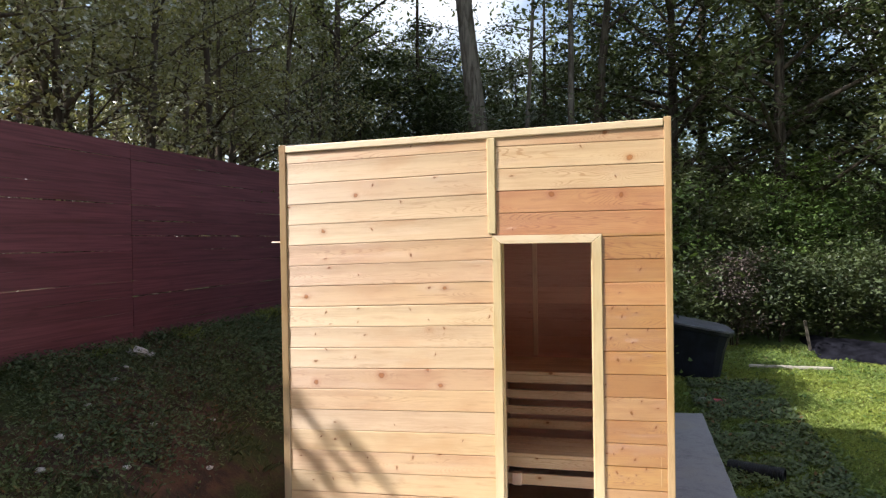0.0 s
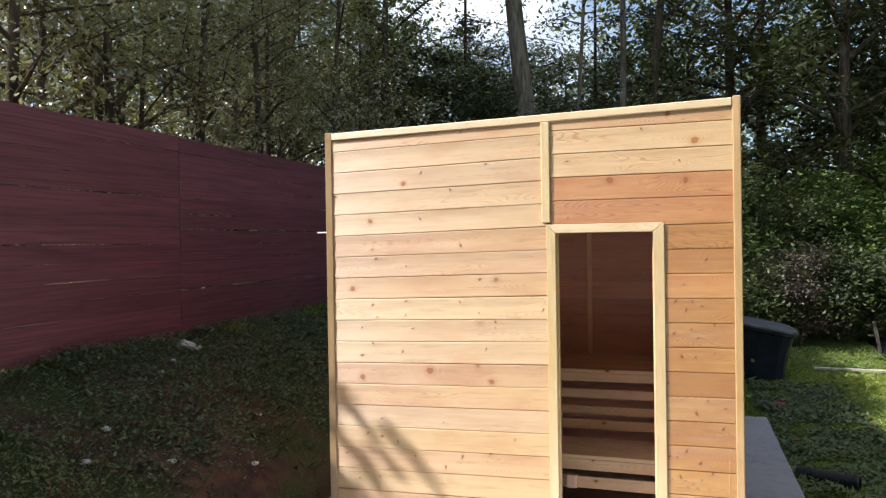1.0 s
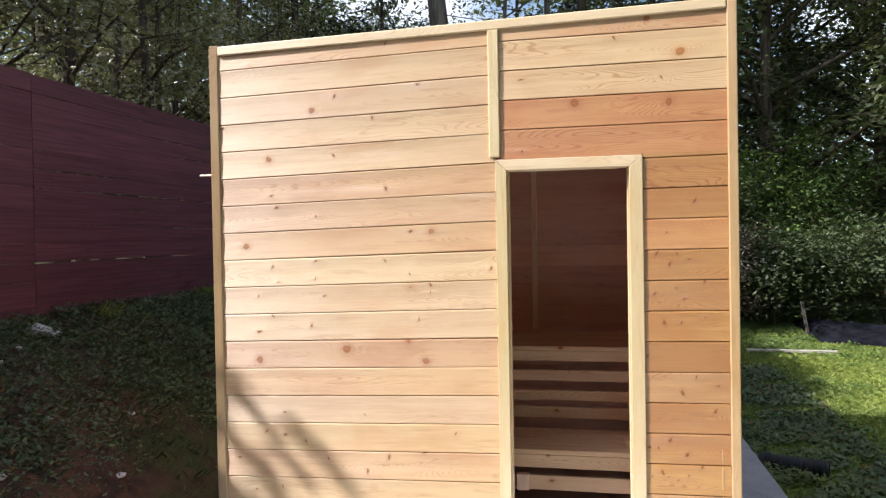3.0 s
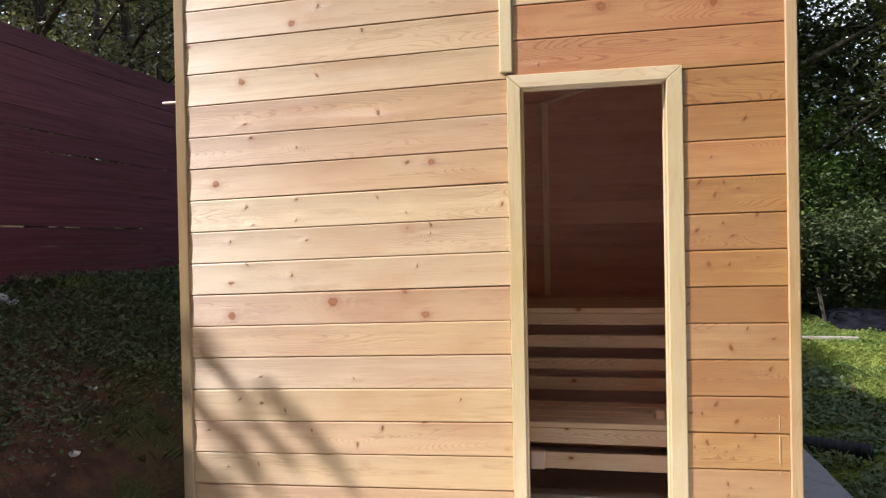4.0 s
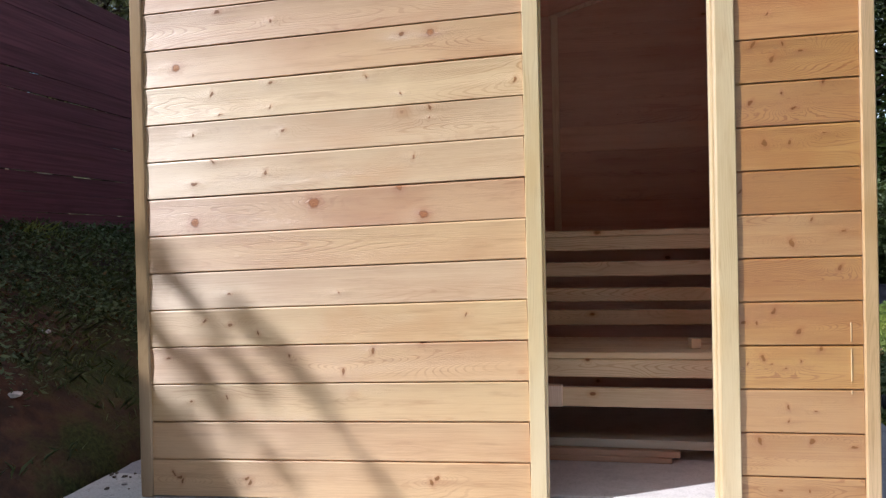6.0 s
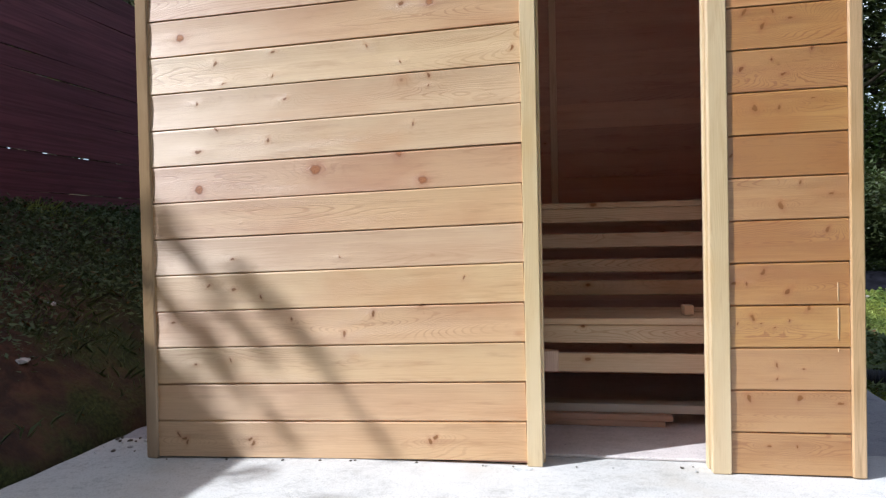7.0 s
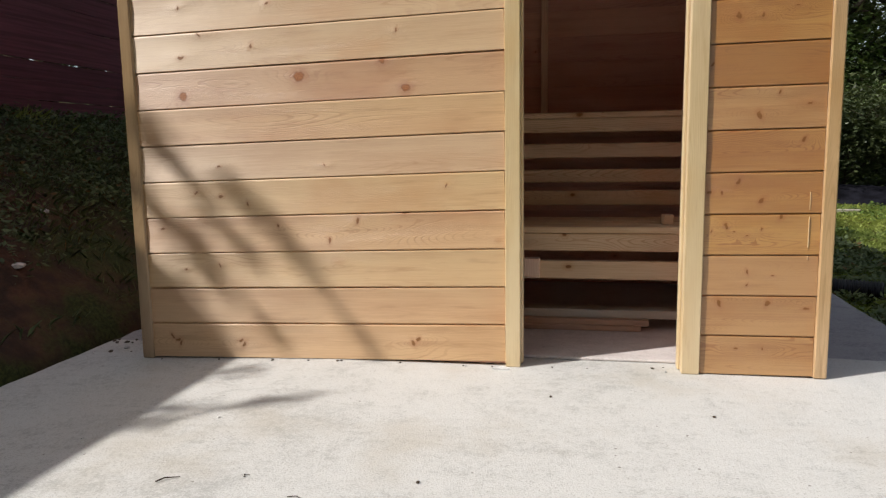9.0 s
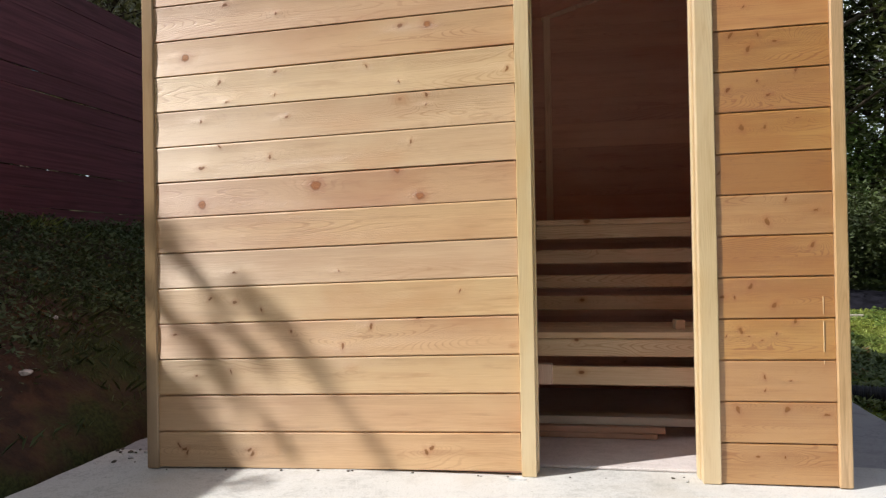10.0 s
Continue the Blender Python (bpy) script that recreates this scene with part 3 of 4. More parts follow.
# boards left of the door: tone, knots (metres from the board's left end and lower edge, radius)
LEFT = [
    ("tan", [(0.115, 0.050, 0.0124), (0.105, 0.066, 0.012), (0.085, 0.078, 0.011), (0.385, 0.046, 0.0124), (0.37, 0.064, 0.011), (1.05, 0.060, 0.0124), (1.07, 0.074, 0.010)]),
    ("tan", []),
    ("gold", [(0.16, 0.067, 0.006), (0.30, 0.08, 0.006)]),
    ("tan", [(0.07, 0.089, 0.008), (0.54, 0.093, 0.008), (0.85, 0.104, 0.012), (1.03, 0.130, 0.012), (0.74, 0.031, 0.010)]),
    ("gold", [(0.22, 0.087, 0.009), (0.32, 0.070, 0.011), (0.43, 0.040, 0.009), (1.18, 0.083, 0.006)]),
    ("pale", [(0.32, 0.045, 0.007), (0.73, 0.038, 0.006)]),
    ("tan", []),
    ("tan", [(0.65, 0.086, 0.021), (0.19, 0.036, 0.018), (1.04, 0.023, 0.015), (0.96, 0.122, 0.013)]),
    # pale, to put the sheen on this board into its colour
    ("pale", [(0.47, 0.065, 0.011), (0.19, 0.040, 0.012), (0.27, 0.118, 0.008), (1.01, 0.085, 0.008)]),
    ("pale", [(0.19, 0.084, 0.007), (0.54, 0.075, 0.009), (1.07, 0.116, 0.008), (1.07, 0.080, 0.006)]),
    ("pale", [(0.27, 0.090, 0.010), (0.50, 0.110, 0.009), (0.85, 0.102, 0.008), (0.49, 0.025, 0.008), (0.30, 0.014, 0.008), (0.97, 0.035, 0.006), (1.36, 0.05, 0.010)]),
    ("tan", [(1.08, 0.095, 0.015), (0.13, 0.060, 0.016), (0.98, 0.10, 0.012)]),
    ("pink", [(0.30, 0.11, 0.010), (0.50, 0.06, 0.006)]),
    ("tan", [(0.27, 0.035, 0.009), (0.86, 0.04, 0.012)]),
    ("pale", [(0.26, 0.08, 0.014), (0.60, 0.08, 0.010)]),
    ("pale", [(0.02, 0.113, 0.012), (0.80, 0.11, 0.010)]),
    ("pale", [(0.49, 0.032, 0.014), (0.61, 0.092, 0.010), (1.03, 0.117, 0.010)]),
    ("pale", []),
    ("pink", [(0.87, 0.05, 0.008)]),
]
lean = random.Random(8)                                        # boards never sit quite flat
for i, (tone, knots) in enumerate(LEFT):
    z = 0.003 + PITCH * i - (0.020, 0.018, 0.016)[min(i, 2)]
    me = siding(1.387, PITCH, 0.5 if i == 18 else 1.0, lean.uniform(0.4, 0.95))
    part("board", me, wood("cladding_left", *TONES[tone], knots=knots, wild=0.16, seed=i * 3.1), front, place=(0.024, 0, z), turn=(lean.uniform(-0.7, 0.5), lean.uniform(-1.45, -1.33), 0))
RIGHT = [
    ("dull", [(0.115, 0.085, 0.006), (0.20, 0.085, 0.006)]),
    ("dull", [(0.055, 0.105, 0.012), (0.21, 0.105, 0.011), (0.33, 0.09, 0.010)]),
    ("dull", [(0.14, 0.073, 0.008), (0.143, 0.03, 0.005), (0.22, 0.062, 0.005)]),
    ("honey", [(0.072, 0.09, 0.009), (0.026, 0.076, 0.005), (0.095, 0.073, 0.005), (0.18, 0.08, 0.005), (0.24, 0.12, 0.010), (0.136, 0.058, 0.005)]),
    ("honey", [(0.106, 0.10, 0.011), (0.014, 0.065, 0.010), (0.055, 0.063, 0.006), (0.177, 0.036, 0.011)]),
    ("honey", [(0.297, 0.094, 0.010)]),
    ("dull", [(0.16, 0.04, 0.012), (0.22, 0.11, 0.008), (0.31, 0.073, 0.007)]),
    ("amber", [(0.01, 0.068, 0.008)]),
    ("honey", [(0.083, 0.078, 0.0115), (0.158, 0.078, 0.008), (0.26, 0.10, 0.006)]),
    ("honey", [(0.046, 0.07, 0.009), (0.172, 0.045, 0.009), (0.14, 0.095, 0.006), (0.26, 0.125, 0.010)]),
    ("honey", [(0.113, 0.066, 0.0124), (0.195, 0.085, 0.009), (0.142, 0.11, 0.008), (0.056, 0.115, 0.011)]),
    ("red", [(0.10, 0.07, 0.005)]), ("honey", [(0.22, 0.07, 0.011)]), ("honey", []), ("honey", []),
]
for i, (tone, knots) in enumerate(RIGHT):
    me = siding(0.358, PITCH_R, 0.12 if i == 14 else 1.0, lean.uniform(0.2, 0.6))
    part("board", me, wood("cladding_right", *TONES[tone], knots=knots, wild=0.10, rings=0.7, seed=70 + i * 2.3, varnish=1.1, fine=1.7), front, place=(2.072, 0, 0.003 + PITCH_R * i), turn=(lean.uniform(-0.7, 0.5), -0.6, 0))
ABOVE = [
    ("red", [(0.10, 0.03, 0.007)]), ("red", [(0.34, 0.102, 0.017), (0.75, 0.085, 0.016)]), ("pale", [(0.10, 0.085, 0.010), (0.72, 0.06, 0.007)]),
    ("pale", [(0.80, 0.03, 0.018), (0.52, 0.11, 0.008)]), ("pink", [(0.66, 0.05, 0.014)]),
]
for i, (tone, knots) in enumerate(ABOVE):
    me = siding(0.994, PITCH_R, 0.5 if i == 4 else 1.0, lean.uniform(0.4, 0.8))
    part("board", me, wood("cladding_above", *TONES[tone], knots=knots, wild=0.12, rings=0.75, seed=140 + i * 5.7, fine=1.3), front, place=(1.436, 0, 1.932 + PITCH_R * i), turn=(lean.uniform(-0.7, 0.5), 0, 0))

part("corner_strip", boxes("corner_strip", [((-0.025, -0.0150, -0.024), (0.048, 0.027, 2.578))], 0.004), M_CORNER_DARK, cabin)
part("corner_strip", boxes("corner_strip", [((2.431, -0.0160, 0.002), (0.042, 0.028, 2.602))], 0.004), M_CORNER, cabin)
part("top_strip", boxes("top_strip", [((0, 0, 0), (2.405, 0.030, 0.044))], 0.004), M_TRIM_X, cabin, place=(0.024, -0.0190, 2.503), turn=(0, -1.15, 0))
part("cover_strip", boxes("cover_strip", [((1.385, -0.0200, 1.942), (0.050, 0.030, 0.588))], 0.004), M_TRIM, cabin)
part("peg", boxes("peg", [((-0.098, 0.0, 1.905), (0.072, 0.014, 0.010))], 0.003), M_TRIM_X, cabin, "pale splinter of wood")


def casing(outline, y0, y1, extra=()):
    """A mitred casing board: an outline in x and z, as deep as y0 to y1, with eased edges; extra: plain blocks behind it."""
    bm = bmesh.new()
    near = [bm.verts.new((x, y0, z)) for x, z in outline]
    far = [bm.verts.new((x, y1, z)) for x, z in outline]
    n = len(outline)
    bm.faces.new(near)
    bm.faces.new(far[::-1])
    for i in range(n):
        bm.faces.new((near[i], far[i], far[(i + 1) % n], near[(i + 1) % n]))
    bmesh.ops.recalc_face_normals(bm, faces=bm.faces)
    bmesh.ops.bevel(bm, geom=list(bm.edges), offset=0.002, segments=1, affect="EDGES", profile=0.6)
    for at, size in extra:
        box(size, 0.003, bm, at)
    return from_bm("casing", bm)


door_frame = part("door_frame", casing(((1.4125, 1.929), (1.4640, 1.879), (2.0110, 1.879), (2.0685, 1.929)), -0.0178, 0.026, [((1.464, 0.0265, 1.878), (0.547, 0.047, 0.050))]), M_TRIM_X, cabin, "pale planed pine door frame")
part("jamb", casing(((1.411, 0.001), (1.463, 0.001), (1.463, 1.878), (1.411, 1.928)), -0.018, 0.026, [((1.411, 0.0300, 0.001), (0.058, 0.044, 1.925))]), M_TRIM, door_frame)
part("jamb", casing(((2.012, 0.001), (2.070, 0.001), (2.070, 1.928), (2.012, 1.878)), -0.018, 0.026, [((2.004, 0.0300, 0.001), (0.066, 0.044, 1.925))]), M_TRIM, door_frame)

for z0, z1 in ((0.40, 0.412), (0.440, 0.540), (0.562, 0.62)):             # pale scratch down the boards
    part("scratch", boxes("scratch", [((2.394, -0.0092, z0), (0.0016, 0.0030, z1 - z0))], 0), M_TRIM, cabin, "thin pale scratch")

# inner wall behind the benches, boarded, with an upright strip and a raking ceiling
IN_Y = 1.60
inner = part("inner_wall", boxes("inner_wall", [((0.087, IN_Y + 0.013, 0.013), (W - 0.174, 0.06, 2.46))], 0), M_LINING, cabin)
for i in range(18):
    me = boxes("board", [((0, 0, 0.0004), (W - 0.176, 0.0125, PITCH - 0.0008))], 0.001)
    part("board", me, M_LINING, inner, place=(0.088, IN_Y, 0.0140 + PITCH * (i + 0.81) - 0.11))
part("strip", boxes("strip", [((1.447, IN_Y - 0.022, 0.94), (0.038, 0.020, 1.175))], 0.003), M_INNER, cabin)
rake = mesh("ceiling", [(x, y, z + d) for d in (0, 0.015) for x, z in ((0.088, 2.118), (1.44, 2.118), (2.375, 2.40)) for y in (0.09, IN_Y - 0.001)],
            [(0, 1, 3, 2), (2, 3, 5, 4), (6, 8, 9, 7), (8, 10, 11, 9), (0, 2, 8, 6), (2, 4, 10, 8), (1, 7, 9, 3), (3, 9, 11, 5), (0, 6, 7, 1), (4, 5, 11, 10)])
part("ceiling", rake, M_LINING, cabin)
bead = part("bead", boxes("bead", [((0, 0, 0), (0.95, 0.018, 0.022))], 0.003), M_INNER, cabin, place=(1.44, IN_Y - 0.02, 2.092), turn=(0, -16.8, 0))


# ---- benches ----
def bench(place, label, depth, height, slats, fascia, skirts, legs):
    root = thing("sauna_bench", place, label, "bench", "tiered sauna benches")
    long = W - 0.20
    pitch = depth / slats
    for i in range(slats):
        part("seat_slat", boxes("seat_slat", [((0, i * pitch, height - 0.026), (long, pitch - 0.006, 0.026))], 0.004), M_BENCH, root)
    part("fascia", boxes("fascia", [((0, 0.012, fascia[0]), (long, 0.028, fascia[1] - fascia[0]))], 0.004), M_BENCH, root)
    for lo, hi in skirts:
        part("skirt_slat", boxes("skirt_slat", [((0, 0.014, lo), (long, 0.022, hi - lo))], 0.004), M_BENCH, root)
    for x in legs:
        part("leg", boxes("leg", [((x, 0.041, 0), (0.045, 0.07, height - 0.027))], 0.004), M_BENCH, root)
        part("leg", boxes("leg", [((x, depth - 0.08, 0), (0.045, 0.07, height - 0.027))], 0.004), M_BENCH, root)
    return root


Z0 = 0.0125
low = bench((0.10, 0.452, Z0), "low pine sauna bench with slatted seat on cement floor", 0.438, 0.454 - Z0, 4, (0.353 - Z0, 0.425 - Z0), [(0.236 - Z0, 0.312 - Z0)], (0.06, 1.20, 2.14))
bench((0.10, 0.892, Z0), "high pine sauna bench with slatted seat and skirt", 0.675, 0.932 - Z0, 6, (0.842 - Z0, 0.905 - Z0),
      [(0.725 - Z0, 0.791 - Z0), (0.611 - Z0, 0.672 - Z0), (0.506 - Z0, 0.574 - Z0)], (0.04, 1.10, 2.16))
part("rail_end", boxes("rail_end", [((1.342, -0.030, 0.243 - Z0), (0.064, 0.041, 0.083))], 0.003), M_INNER, low)
lone("wood_block", boxes("wood_block", [((0, 0, 0), (0.040, 0.045, 0.040))], 0.003), M_TRIM_X, "small sawn pine block on the low bench", "wood block", (2.002, 0.535, 0.455), (0, 0, 8))
lone("plank", boxes("plank", [((0, 0, 0), (0.9, 0.09, 0.024))], 0.003), M_REDLATH, "reddish softwood lath stacked on the floor", "plank", (1.02, 0.49, 0.0125), (0, 0, 0.4), group="floor laths")
lone("plank", boxes("plank", [((0, 0, 0), (0.96, 0.08, 0.024))], 0.003), M_REDLATH, "reddish softwood lath stacked on the floor", "plank", (0.99, 0.50, 0.0368), (0, 0, -0.5), group="floor laths")
lone("plank", boxes("plank", [((0, 0, 0), (1.25, 0.09, 0.034))], 0.003), M_GREYED, "greyish pale plank on top of a lath stack", "plank", (0.98, 0.525, 0.0612), (0, 0, 0), group="floor laths")

# ---- fence ----
fence = thing("fence", (-2.15, 0, 0), "tall dark red painted fence of rough horizontal boards", "fence")
rng = random.Random(5)
F_Y = (-8.0, -3.3, 1.23, 5.9)
F_PITCH = 0.1385
for s in range(3):
    for k in range(13):
        y0, y1 = F_Y[s], F_Y[s + 1]
        h = F_PITCH - rng.choice((0.0005, 0.001, 0.001, 0.002, 0.003, 0.005))
        cuts = 14
        bm = bmesh.new()
        box((0.019, y1 - y0 - 0.006, h), 0, bm)
        bmesh.ops.bisect_plane(bm, geom=bm.verts[:] + bm.edges[:] + bm.faces[:], plane_co=(0, 0.01, 0), plane_no=(0, 1, 0))
        for c in range(1, cuts):
            bmesh.ops.bisect_plane(bm, geom=bm.verts[:] + bm.edges[:] + bm.faces[:], plane_co=(0, (y1 - y0) * c / cuts, 0), plane_no=(0, 1, 0))
        me = from_bm("board", bm)
        for v in me.vertices:                                   # rough, slightly wavy saw cut
            v.co.z += 0.003 * math.sin(v.co.y * 1.9 + k * 1.3 + s) + 0.002 * math.sin(v.co.y * 5.3 + k * 2.1)
        part("board", me, M_FENCE, fence, place=(rng.uniform(-0.002, 0.002) - 0.011, y0 + 0.003, 1.030 + F_PITCH * k + rng.uniform(-0.002, 0.002)), turn=(rng.uniform(-0.06, 0.06), rng.uniform(-0.3, 0.3), 0))
for y in (-7.6, -5.5, -3.3, -1.1, 1.2, 3.5, 5.75):
    zb = ground_height(-2.23, y) - 0.1
    part("post", boxes("post", [((-0.115, y - 0.05, zb), (0.09, 0.10, 2.78 - zb))], 0.004), M_FENCE, fence)

# ---- plants on the bank ----
rng_np = np.random.default_rng(11)


def on_ground(xs, ys, lift=0.0):
    return np.array([(x, y, ground_height(x, y) + lift) for x, y in zip(xs, ys)])


def bank_plants():
    out = Leaves(21)
    for k in range(330):
        cx, cy = -0.78 - 1.55 * rng_np.random() ** 0.8, rng_np.uniform(-2.6, 4.6)
        n = int(rng_np.integers(60, 220))
        r = rng_np.uniform(0.10, 0.28)
        xs, ys = rng_np.normal(cx, r, n), rng_np.normal(cy, r, n)
        m = xs < -0.62
        p = on_ground(xs[m], ys[m]) + np.array([0, 0, 1]) * rng_np.uniform(0.0, 0.09, m.sum())[:, None]
        out.cards(p[::2], 0.036, 0.6, 0.5)
        out.cards(p[1::2], 0.022, 0.4, 0.4)
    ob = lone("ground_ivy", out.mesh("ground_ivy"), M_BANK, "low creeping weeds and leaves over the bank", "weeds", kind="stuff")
    tufts = Leaves(22)
    n = 26000
    xs, ys = -0.42 - 2.4 * rng_np.random(n) ** 0.75, rng_np.uniform(-3.0, 6.0, n)
    keep = np.array([noise.noise(Vector((x * 2.2, y * 2.2, 5))) > -0.12 for x, y in zip(xs, ys)])
    tufts.blades(on_ground(xs[keep], ys[keep], -0.01), 0.055, 0.8, 0.003)
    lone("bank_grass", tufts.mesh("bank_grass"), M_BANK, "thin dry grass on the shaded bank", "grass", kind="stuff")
    for cx, cy, s in ((-1.97, 1.80, 1.0), (-2.05, 3.45, 1.2), (-2.0, 3.8, 1.1), (-2.0, 0.65, 0.7)):
        t = Leaves(int(cy * 10) + 40)
        n = 160
        t.blades(on_ground(rng_np.normal(cx, 0.05 * s, n), rng_np.normal(cy, 0.09 * s, n), -0.01), 0.08 * s, 0.5, 0.004)
        lone("grass_tuft", t.mesh("grass_tuft"), M_GRASS, "yellow-green grass tuft at the foot of the fence", "grass tuft", group="fence tufts", kind="stuff")


bank_plants()


def stone(x, y, r, seed, flat=0.5):
    bm = bmesh.new()
    bmesh.ops.create_icosphere(bm, subdivisions=2, radius=r)
    for v in bm.verts:
        v.co *= 1 + 0.30 * noise.noise(v.co * (1.6 / r) + Vector((seed, 0, 0)))
        v.co.z *= flat
    lone("stone", from_bm("stone", bm), M_STONE, "pale limestone lump lying on the earth bank", "stone", (x, y, ground_height(x, y) + r * flat * 0.25), (0, 0, seed * 40), group="bank stones")


for k, (x, y, r) in enumerate(((-1.93, 0.98, 0.095), (-1.86, 1.06, 0.06), (-1.34, -0.54, 0.035), (-1.5, -0.1, 0.03), (-1.65, 0.35, 0.035), (-1.15, 0.15, 0.03), (-1.2, -0.85, 0.035), (-0.95, -0.4, 0.03), (-1.75, 0.62, 0.025), (-0.7, 0.15, 0.03), (-1.05, 0.75, 0.028))):
    stone(x, y, r, k + 1)
for k in range(9):                                              # crumbs of mortar along the slab's edge and front
    x, y = ((-0.29, 0.1), (-0.25, 0.16), (-0.27, 0.02), (1.40, -0.055), (0.62, -0.62), (0.30, -0.80), (2.05, -0.42), (1.30, -0.95), (1.582, -0.315))[k]
    bm = bmesh.new()
    bmesh.ops.create_icosphere(bm, subdivisions=1, radius=1.0)
    for v in bm.verts:
        v.co *= 1 + 0.4 * noise.noise(v.co * 1.3 + Vector((k, 2, 0)))
        v.co = Vector((v.co.x * (0.035 if k == 3 else 0.005), v.co.y * 0.005, v.co.z * (0.010 if k == 3 else 0.004)))
    lone("mortar_crumb", from_bm("mortar_crumb", bm), M_MORTAR if k < 6 else M_TWIG, "white mortar crumb on the slab" if k < 6 else "dark crumb of earth on the slab", "crumb", (x, y, 0.003 + slab_z(x)), group="slab crumbs")


rub = random.Random(17)
for k in range(34):
    x, y = (rub.uniform(-0.32, -0.03), rub.uniform(0.04, 0.24)) if k < 16 else (rub.uniform(0.05, 1.38), rub.uniform(-0.034, -0.020)) if k < 28 else (rub.uniform(1.5, 2.0), rub.uniform(-0.01, 0.06))
    size = rub.uniform(0.004, 0.011) if k < 16 else rub.uniform(0.003, 0.006)
    bm = bmesh.new()
    bmesh.ops.create_icosphere(bm, subdivisions=1, radius=1.0)
    for v in bm.verts:
        v.co *= 1 + 0.45 * noise.noise(v.co * 1.4 + Vector((k * 1.7, 5, 0)))
        v.co = Vector((v.co.x * size * 1.4, v.co.y * size, v.co.z * size * 0.6))
    pale = k % 4 == 0
    lone("mortar_crumb", from_bm("mortar_crumb", bm), M_STONE if pale else M_BARK_GREY, "pale chip of broken concrete on the slab" if pale else "dark crumb of earth on the slab", "crumb", (x, y, size * 0.4 + slab_z(x)), (0, 0, k * 47), group="slab crumbs")


def twig(x, y, length, turn, r=0.004):
    t = Tubes()
    t.limb([(0, 0, 0), (length * 0.4, 0.006, 0.002), (length, -0.004, 0.0)], [r, r, r * 0.5], 6)
    lone("twig", t.mesh("twig"), M_TWIG, "dry brown twig lying on the concrete slab", "twig", (x, y, r), (0, 0, turn), group="slab twigs")


twig(0.681, -1.042, 0.055, 41, 0.002)
twig(0.880, -0.985, 0.015, 70, 0.002)
twig(1.022, -1.063, 0.05, -8, 0.0012)
twig(1.375, -1.075, 0.012, 40, 0.0015)


# ---- lawn and what lies on it ----
def lawn():
    out = Leaves(31)
    n = 210000
    ys = 9.0 - 10.0 * rng_np.random(n) ** 0.7
    xs = 2.97 + 6.5 * rng_np.random(n) ** 1.1
    dens = np.array([noise.noise(Vector((x * 1.3, y * 1.3, 1))) for x, y in zip(xs, ys)])
    m = dens > -0.9
    out.blades(on_ground(xs[m], ys[m], -0.01), 0.040, 0.9, 0.0055)
    n = 20000
    xs, ys = rng_np.uniform(0.2, 2.95, n), rng_np.uniform(4.1, 9.0, n)
    out.blades(on_ground(xs, ys, -0.01), 0.06, 0.7, 0.0045)
    n = 24000
    xs, ys = rng_np.uniform(-0.3, 7, n), rng_np.uniform(-8.0, -2.35, n)
    out.blades(on_ground(xs, ys, -0.01), 0.06, 0.7, 0.0045)
    n = 12000
    out.blades(on_ground(rng_np.uniform(2.99, 8, n), rng_np.uniform(-2.35, -0.9, n), -0.01), 0.06, 0.7, 0.0045)
    lone("lawn_grass", out.mesh("lawn_grass"), M_GRASS, "short bright green lawn grass", "lawn", kind="stuff")
    weeds = Leaves(33)
    cx, cy = rng_np.uniform(2.99, 8.5, 260), rng_np.uniform(0.5, 8.8, 260)
    c = on_ground(cx, cy, 0.03)
    weeds.cloud(c, 0.06, 7000, 0.045, 1.0, 0.25, 0.7)
    lone("lawn_weeds", weeds.mesh("lawn_weeds"), M_BRIGHT, "small clover and broad-leaved weeds in the lawn", "weeds", kind="stuff")


lawn()


def verge():
    """Rough weeds along the slab's long edge, dark and spread wide to deepen the lawn's shade."""
    out = Leaves(35)
    n = 19000
    xs, ys = 2.98 + 1.05 * rng_np.random(n) ** 1.3, rng_np.uniform(0.2, 6.2, n)
    keep = np.array([noise.noise(Vector((x * 2.6, y * 2.6, 9))) > -0.22 for x, y in zip(xs, ys)])
    p = on_ground(xs[keep], ys[keep], 0.012) + np.array([0, 0, 1]) * rng_np.uniform(0.0, 0.055, keep.sum())[:, None]
    out.cards(p, 0.050, 0.7, 0.55)
    lone("verge_weeds", out.mesh("verge_weeds"), M_BANK, "rough weeds beside the slab, dark and thickened for the lawn's shade", "weeds", kind="stuff")


verge()


def drain_pipe():
    prof, L, R = [], 0.46, 0.058
    n = 24
    for i in range(n * 4 + 1):
        f = i / (n * 4)
        prof.append((f * L, R + (0.008 if (i % 4) in (1, 2) else 0.0)))
    prof += [(L, R - 0.008), (0.0, R - 0.008)]
    sides = 20
    verts = [(x, r * math.cos(2 * math.pi * k / sides), r * math.sin(2 * math.pi * k / sides)) for x, r in prof for k in range(sides)]
    faces = [(i * sides + k, ((i + 1) % len(prof)) * sides + k, ((i + 1) % len(prof)) * sides + (k + 1) % sides, i * sides + (k + 1) % sides) for i in range(len(prof)) for k in range(sides)]
    x, y = 3.05, 2.36
    lone("drain_pipe", mesh("drain_pipe", verts, faces), M_BLACK, "black corrugated drain pipe lying in the grass", "drain pipe", (x, y, ground_height(3.2, 2.5) + 0.055), (0, 0, -22))


drain_pipe()


